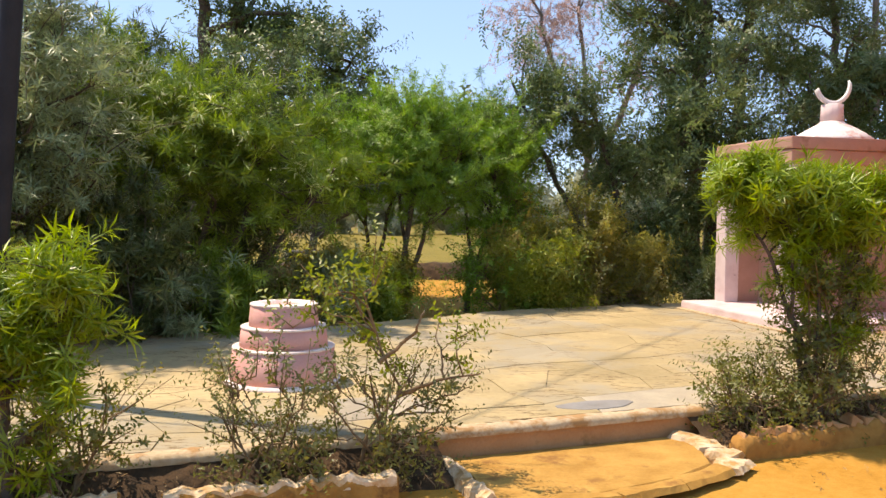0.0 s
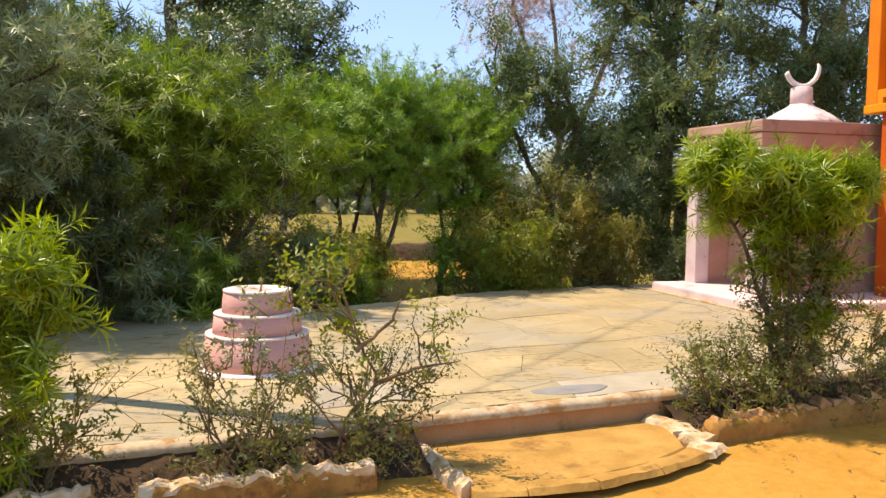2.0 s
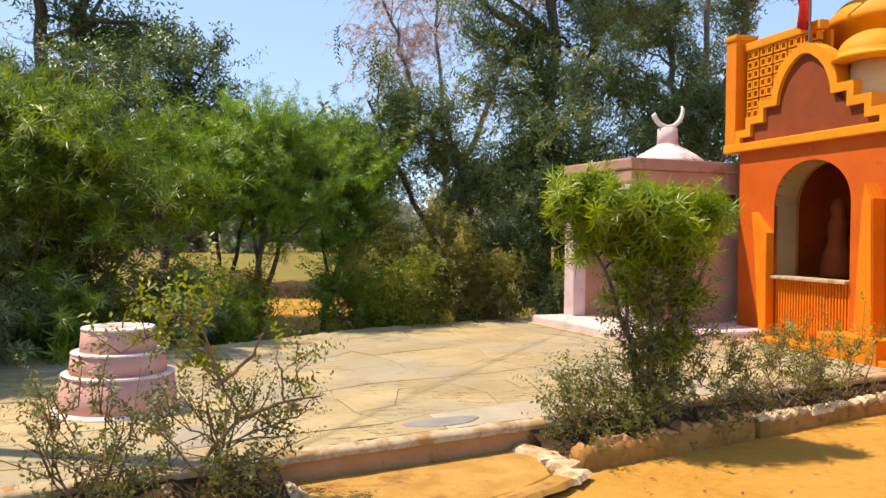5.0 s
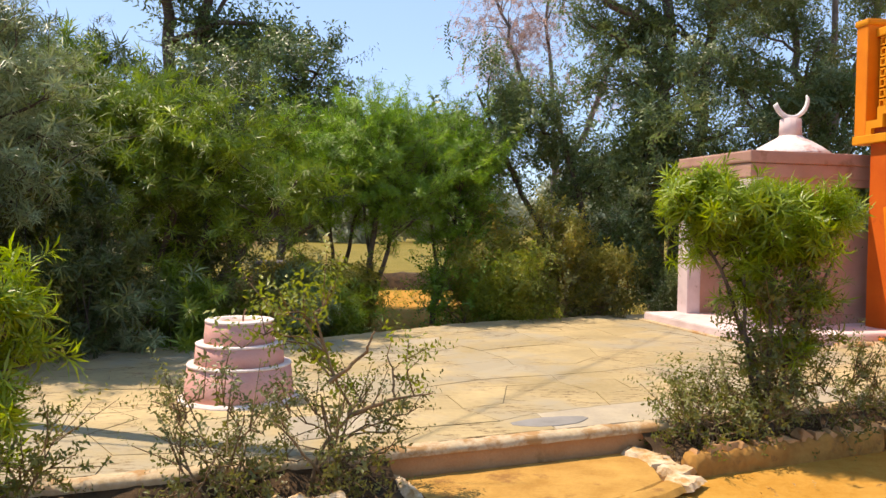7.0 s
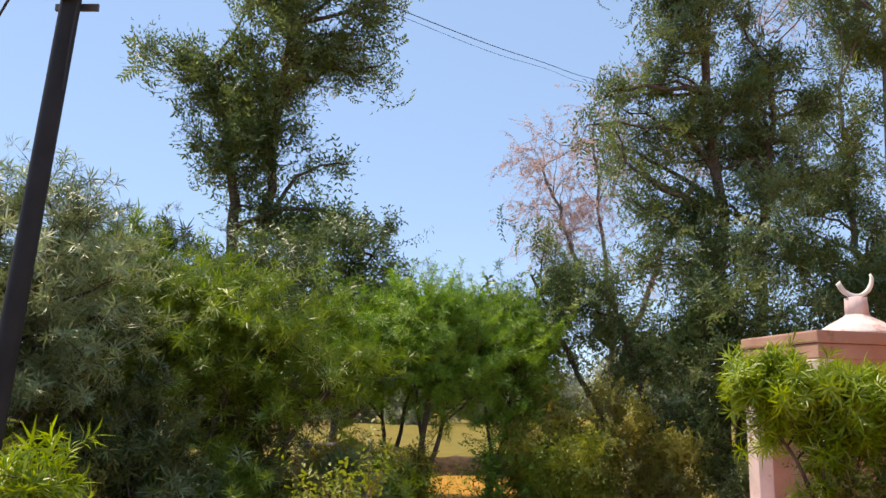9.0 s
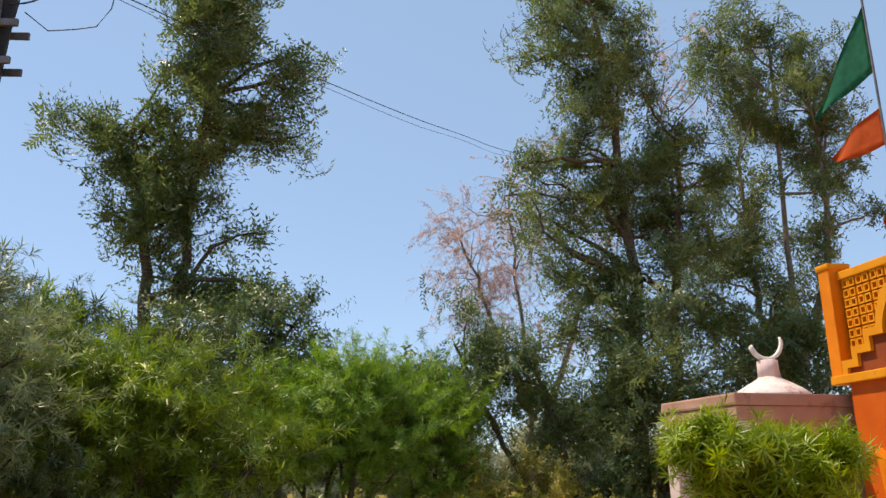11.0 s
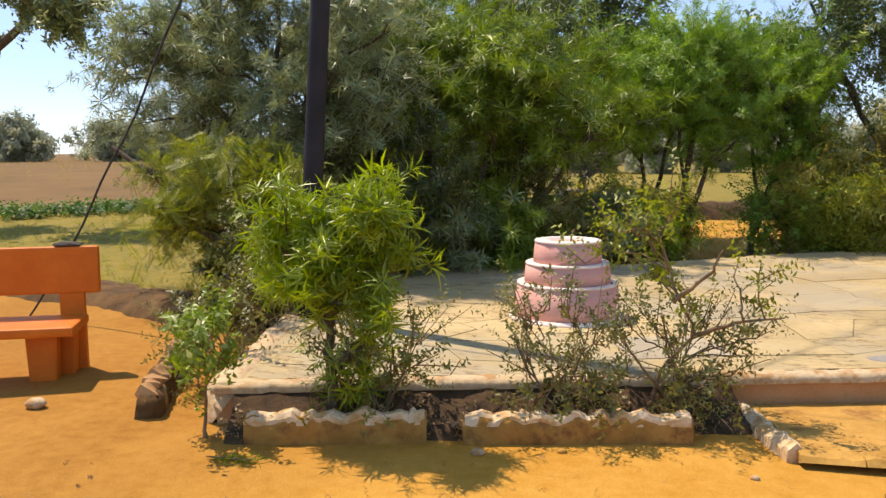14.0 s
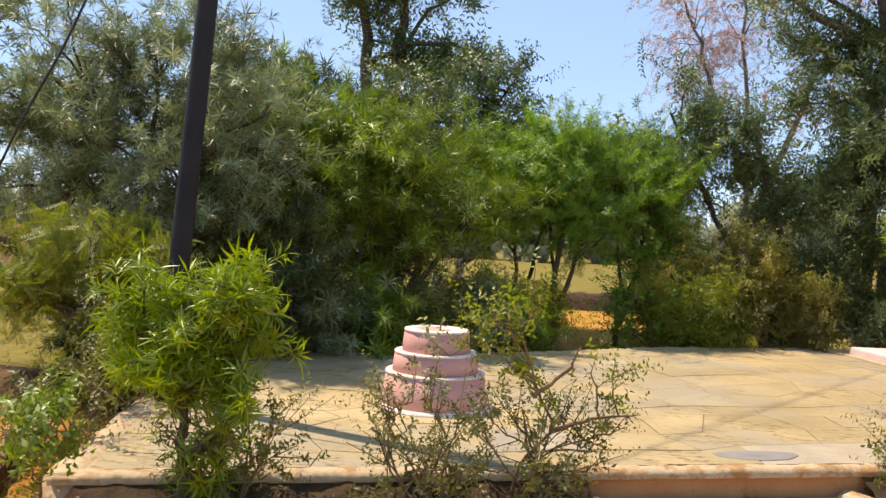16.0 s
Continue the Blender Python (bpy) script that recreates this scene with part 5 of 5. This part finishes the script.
grow("crooked_sapling", p, [[(0, 0, 0), (0.05, 0, 0.25), (0.22, 0.02, 0.45), (0.12, 0.02, 0.62), (0.02, 0, 0.95)], [(0.2, 0.02, 0.43), (0.42, 0, 0.52), (0.62, 0, 0.55)], [(0.1, 0, 0.6), (0.28, 0, 0.75), (0.33, 0, 0.88)]],
     [(0.0, 0, 0.85, 0.26, 0.2, 0.22, 3), (0.35, 0, 0.68, 0.3, 0.2, 0.14, 1.6), (-0.2, 0, 0.75, 0.2, 0.2, 0.15, 1)],
     "crooked sapling with yellow-green leaves in the bed", "sapling", "oval", LEAF_LIME, limbs=12, twigs=4, shoots=3, twig=0.14, size=1.15, radius=0.0125, rise=0.4, seed=91, bark=STEM, limb_r=0.01)
p = at(0.02, -0.22, GZ)
grow("broadleaf_seedling", p, [[(0, 0, 0), (0.01, 0, 0.25), (0.02, 0, 0.5)]], [(0, 0, 0.45, 0.16, 0.14, 0.17, 1)], "small broad-leaved seedling at the bed's corner", "seedling", "broad", LEAF_OLEANDER, limbs=14, twigs=3, shoots=3, twig=0.08, size=0.55, radius=0.010, seed=92, bark=STEM, limb_r=0.008)
grow("thorn_tree", (-3.80, 5.80, GZ), [[(0, 0, 0), (0.02, 0, 0.5), (-0.05, 0, 1.0), (0.1, 0, 1.5)], [(-0.02, 0, 0.75), (-0.5, 0, 1.05), (-1.15, 0, 1.42)], [(0, 0, 0.6), (-0.35, 0, 0.75), (-0.75, 0, 0.7)]],
     [(0.05, 0, 1.12, 0.42, 0.4, 0.28, 3), (-0.5, 0, 1.0, 0.35, 0.3, 0.18, 0.9), (0.4, 0, 1.1, 0.3, 0.3, 0.3, 1.6), (-0.4, 0, 0.72, 0.35, 0.3, 0.10, 0.6)],
     "small thorny tree with feathery olive-green leaves", "tree", "feather", LEAF_THORN, limbs=42, twigs=6, shoots=5, twig=0.26, size=1.3, radius=0.06, droop=0.3, seed=93, limb_r=0.016)
twiggy(0.05, 1.5, 0.3, 0.5, 94, "leafy shrub against the terrace's side", LEAF_OLIVE, n=24, sz=1.15)
twiggy(-0.12, 0.7, 0.25, 0.4, 95, "low leafy shrub against the terrace's side", LEAF_SMALL, n=24, sz=1.2)
# Every second bush takes the leaf colour with shade put in.
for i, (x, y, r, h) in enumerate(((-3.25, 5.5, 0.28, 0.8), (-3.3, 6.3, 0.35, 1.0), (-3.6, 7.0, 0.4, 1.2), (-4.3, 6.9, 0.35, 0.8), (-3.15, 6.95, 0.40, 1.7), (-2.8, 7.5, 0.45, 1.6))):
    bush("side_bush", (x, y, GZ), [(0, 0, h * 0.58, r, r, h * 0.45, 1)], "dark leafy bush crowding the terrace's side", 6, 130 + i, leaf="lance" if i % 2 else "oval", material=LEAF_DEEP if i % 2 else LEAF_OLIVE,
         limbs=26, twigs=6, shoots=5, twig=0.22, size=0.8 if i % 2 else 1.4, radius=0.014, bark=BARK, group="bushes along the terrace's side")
# Grey leaf colour imitates the haze and sky glow over this tree.
grow("shade_tree", (-14.0, 12.0, GZ), [[(0, 0, 0), (0.1, 0, 2), (0.4, 0, 5)], [(0, 0, 1.5), (1.0, 0, 3.0), (2.8, 0, 4.3)]],
     [(0.5, 0, 5.2, 2.4, 1.6, 1.3, 3), (3.0, 0, 4.5, 1.4, 1.0, 0.9, 2), (1.8, 0, 3.9, 1.5, 1.0, 0.5, 1)],
     "broad shade tree standing by the field", "tree", "broad", LEAF_GREY, limbs=54, twigs=7, shoots=6, twig=0.5, size=1.3, radius=0.16, droop=0.3, seed=96, limb_r=0.03)

# ---- field and distance ----
rng = np.random.default_rng(7)
n_ = 2600
a_ = rng.uniform(-30, 3, n_)
P = np.stack([-13.6 + (a_ + 14) * 0.5 + rng.normal(0, 0.4, n_), 14.3 + (a_ + 14) * 0.86 + rng.normal(0, 0.5, n_), np.full(n_, GZ) + rng.uniform(0, 0.16, n_)], 1)
P = P[P[:, 0] < -6.5]
v, f = leaves(P, rng.normal(size=P.shape) * 0.5 + (0, 0, 1), rng.uniform(1.0, 1.8, len(P)), "broad", rng)
tagged(mesh_np("crop_row", v, f, CROP), "strip of low green crop across the field", "crop", kind="stuff")
n_ = 900
P = np.stack([rng.uniform(-120, -8, n_), rng.uniform(24, 140, n_), np.full(n_, GZ + 0.05)], 1)
v, f = leaves(P, rng.normal(size=P.shape) * 0.4 + (0, 0, 1), rng.uniform(2.0, 5.0, n_), "oval", rng)
tagged(mesh_np("field_scrub", v, f, LEAF_BROWN), "dry scrub dotted over the fallow field", "scrub", kind="stuff")
n_ = 5200
P = np.stack([rng.uniform(-14, 4, n_), rng.uniform(6.2, 20, n_), np.full(n_, GZ)], 1)
loc = np.array([TERRACE.inverted() @ Vector(q) for q in P])
P = P[(loc[:, 0] < -0.2) | (loc[:, 1] > 4.8)]
P[:, 2] = ground_height(P[:, 0], P[:, 1])
v, f = leaves(P, rng.normal(size=P.shape) * 0.3 + (0, 0, 1), rng.uniform(0.25, 0.6, len(P)), "lance", rng)
tagged(mesh_np("grass", v, f, LEAF_BROWN), "short dry grass tufts on the field", "grass", kind="stuff")
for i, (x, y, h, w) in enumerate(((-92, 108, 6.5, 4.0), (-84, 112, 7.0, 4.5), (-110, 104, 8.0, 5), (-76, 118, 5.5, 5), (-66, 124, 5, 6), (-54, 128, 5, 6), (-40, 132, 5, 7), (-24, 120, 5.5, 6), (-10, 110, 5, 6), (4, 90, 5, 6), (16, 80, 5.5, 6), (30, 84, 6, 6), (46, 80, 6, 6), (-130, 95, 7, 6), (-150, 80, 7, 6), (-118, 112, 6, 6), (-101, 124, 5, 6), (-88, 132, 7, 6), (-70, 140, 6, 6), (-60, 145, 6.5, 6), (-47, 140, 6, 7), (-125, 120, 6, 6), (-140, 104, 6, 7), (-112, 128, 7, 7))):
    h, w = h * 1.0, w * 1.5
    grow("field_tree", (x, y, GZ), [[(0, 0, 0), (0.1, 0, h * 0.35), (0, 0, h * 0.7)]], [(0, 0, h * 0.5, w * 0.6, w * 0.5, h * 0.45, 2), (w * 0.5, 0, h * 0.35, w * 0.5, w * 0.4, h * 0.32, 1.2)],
         "distant rounded field tree, haze put into its leaf colour", "tree", "broad", LEAF_FAR, limbs=34, twigs=5, shoots=4, twig=1.4, size=9.0, radius=0.22, seed=200 + i, limb_r=0.05, group="trees along the horizon", sides=5)
# Crown stays out of sight behind the willows; added to cast shade.
grow("field_tree", (-3.2, 20.5, GZ), [[(0, 0, 0), (0.1, 0, 1.5), (0, 0, 3.2)], [(0.1, 0, 0.8), (1.2, 0, 1.8), (2.0, 0, 3.0)], [(0.4, 0, 1.1), (2.2, 0, 2.2), (4.2, 0, 3.0)]], [(0, 0, 3.1, 1.6, 1.3, 0.5, 2), (2.2, 0, 3.0, 1.5, 1.3, 0.5, 2), (4.3, 0, 3.0, 1.5, 1.3, 0.5, 2)],
     "hidden spreading tree added to shade the clearing", "tree", "broad", LEAF_TALL, limbs=90, twigs=6, shoots=5, twig=0.6, size=2.2, radius=0.12, seed=97, limb_r=0.03)
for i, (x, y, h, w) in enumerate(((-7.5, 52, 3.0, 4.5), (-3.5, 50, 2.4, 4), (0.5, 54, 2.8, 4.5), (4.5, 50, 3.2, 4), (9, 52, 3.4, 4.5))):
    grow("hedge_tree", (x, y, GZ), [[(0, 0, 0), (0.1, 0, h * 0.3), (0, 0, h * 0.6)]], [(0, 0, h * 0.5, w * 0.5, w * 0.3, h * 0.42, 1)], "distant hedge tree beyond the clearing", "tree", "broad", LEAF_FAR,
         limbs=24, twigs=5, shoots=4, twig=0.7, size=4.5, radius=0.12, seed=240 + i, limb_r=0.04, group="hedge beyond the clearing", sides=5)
# Dark raised strip stands in for a band of tree shade.
rg = part("shade_band_ridge", sweep((-3.6, 16.4), (1.6, 17.7), [(-0.45, GZ - 0.06), (-0.3, GZ + 0.2), (-0.1, GZ + 0.34), (0.18, GZ + 0.33), (0.4, GZ + 0.1), (0.6, GZ - 0.06)], 0.05, 0.12, 2.0), SOIL, None, "", True)
tagged(rg, "low dark ridge standing in for the clearing's band of shade", "earth ridge")
tr = thing("stone_trough", Matrix.Translation((-2.9, 17.5, GZ)), "dark stone block standing in the clearing", "stone block")
part("block", solid((-0.35, -0.3, -0.05), (0.35, 0.3, 0.55), bevel=0.04, rough=0.03), DARK, tr)

# ---- litter and loose stones ----
n_ = 700
lu, lv = rng.uniform(0.1, 8.5, n_), rng.uniform(-0.34, -0.02, n_)
P = np.array([tuple(at(a, b, GZ + 0.055)) for a, b in zip(lu, lv) if not 2.6 < a < 4.3])
v, f = leaves(P, rng.normal(size=P.shape), rng.uniform(0.5, 1.1, len(P)), "oval", rng)
tagged(mesh_np("leaf_litter", v, f, LITTER), "dry fallen leaves in the bed", "leaf litter", kind="stuff")
n_ = 420
P = np.stack([rng.uniform(-4.5, 4.5, n_), rng.uniform(2.2, 4.6, n_), np.full(n_, GZ + 0.012)], 1)
loc = np.array([TERRACE.inverted() @ Vector(q) for q in P])
P = P[(loc[:, 1] < -0.45) & ~((loc[:, 0] > 2.5) & (loc[:, 0] < 4.4) & (loc[:, 1] > -0.9))]
v, f = leaves(P, rng.normal(size=P.shape), rng.uniform(0.25, 0.5, len(P)), "oval", rng)
tagged(mesh_np("yard_litter", v, f, LITTER), "scattered dry leaf bits on the sand", "leaf litter", kind="stuff")
for i, (x, y, r) in enumerate(((-0.98, 3.42, 0.035), (-0.62, 3.55, 0.025), (-3.45, 3.35, 0.06), (-2.9, 3.6, 0.03), (-3.1, 4.2, 0.035), (-2.75, 4.0, 0.03), (0.2, 3.5, 0.02))):
    st = part("pebble", lump((0, 0, r * 0.4), (r, r * 0.8, r * 0.7), 0.8, 90 + i), MUD if i % 2 else LIME, None, "", True)
    st.matrix_world = Matrix.Translation((x, y, GZ))
    tagged(st, "small pale stone lying on the sand", "stone", "stones on the sand")

fr = thing("cut_sprig", Matrix.Translation((-2.02, 2.99, GZ + 0.012)), "cut green sprig lying on the sand", "sprig")
rq = np.random.default_rng(5)
P = np.stack([np.linspace(-0.07, 0.09, 5), np.linspace(0.0, 0.02, 5), np.full(5, 0.008)], 1)
v, f = leaves(P, np.array([[1.0, 0.15, 0.12]] * 5), np.full(5, 0.6), "lance", rq)
v[:, 2] = np.clip(v[:, 2] * 0.35, -0.006, 0.03)
mesh_np("leaf_blade", v, f, LEAF_BRIGHT, fr)
rod("stem", [(-0.1, 0, 0.004), (0, 0.005, 0.006), (0.12, 0.02, 0.006)], 0.004, STEM, fr)

# ---- flagstones of the terrace ----
rs = random.Random(11)
NU, NV = 17, 11


def back_v(u):
    return float(np.interp(u, (0.28, 3.0, 4.2, 5.4, 7.6, 9.4), (3.84, 4.04, 4.40, 4.84, 4.98, 5.04)))


knots = {}
for i in range(NU + 1):
    for j in range(NV + 1):
        u = 0.14 + 9.1 * i / NU
        vv = 0.10 + (back_v(u) - 0.17) * j / NV
        if 0 < i < NU:
            u += rs.uniform(-0.19, 0.19)
        if 0 < j < NV:
            vv += rs.uniform(-0.13, 0.13)
        u += 0.07 * (vv / 4) * (1 - i / NU) * 3
        knots[i, j] = (u, vv)
done = set()
for i in range(NU):
    for j in range(NV):
        if (i, j) in done:
            continue
        q = [knots[i, j], knots[i + 1, j], knots[i + 1, j + 1], knots[i, j + 1]]
        if i < NU - 1 and (i + 1, j) not in done and rs.random() < 0.38:
            q = [knots[i, j], knots[i + 1, j], knots[i + 2, j], knots[i + 2, j + 1], knots[i + 1, j + 1], knots[i, j + 1]]
            done.add((i + 1, j))
        c = (sum(p[0] for p in q) / len(q), sum(p[1] for p in q) / len(q))
        gap = 0.0012
        pts = []
        for k in range(len(q)):
            a, b = q[k], q[(k + 1) % len(q)]
            for t in (0.0, 0.5):
                x, y = a[0] + (b[0] - a[0]) * t, a[1] + (b[1] - a[1]) * t
                d = math.hypot(x - c[0], y - c[1])
                g_ = gap * (1 + (1.0 if t == 0 else 0.2)) + rs.uniform(0, 0.005)
                pts.append((x - (x - c[0]) / d * g_, y - (y - c[1]) / d * g_))
        z = TOP + rs.uniform(0.0, 0.005)
        part("flagstone", slab_xy(pts, TOP - 0.04, z, 0.002), GREYSTONE if rs.random() < 0.05 else STONE, terrace)

BLUESTONE = mat("blue_grey_slab", (0.20, 0.19, 0.17), (0.28, 0.265, 0.24), 6, 0.7, 0.3, 50)
part("flagstone", slab_xy([(3.83 + 0.27 * math.cos(a) * (1.0 + 0.12 * math.sin(3 * a)), 0.265 + 0.105 * math.sin(a)) for a in np.linspace(0, 2 * math.pi, 13)[:-1]], TOP - 0.03, TOP + 0.008, 0.003), BLUESTONE, terrace, "worn blue-grey slab")
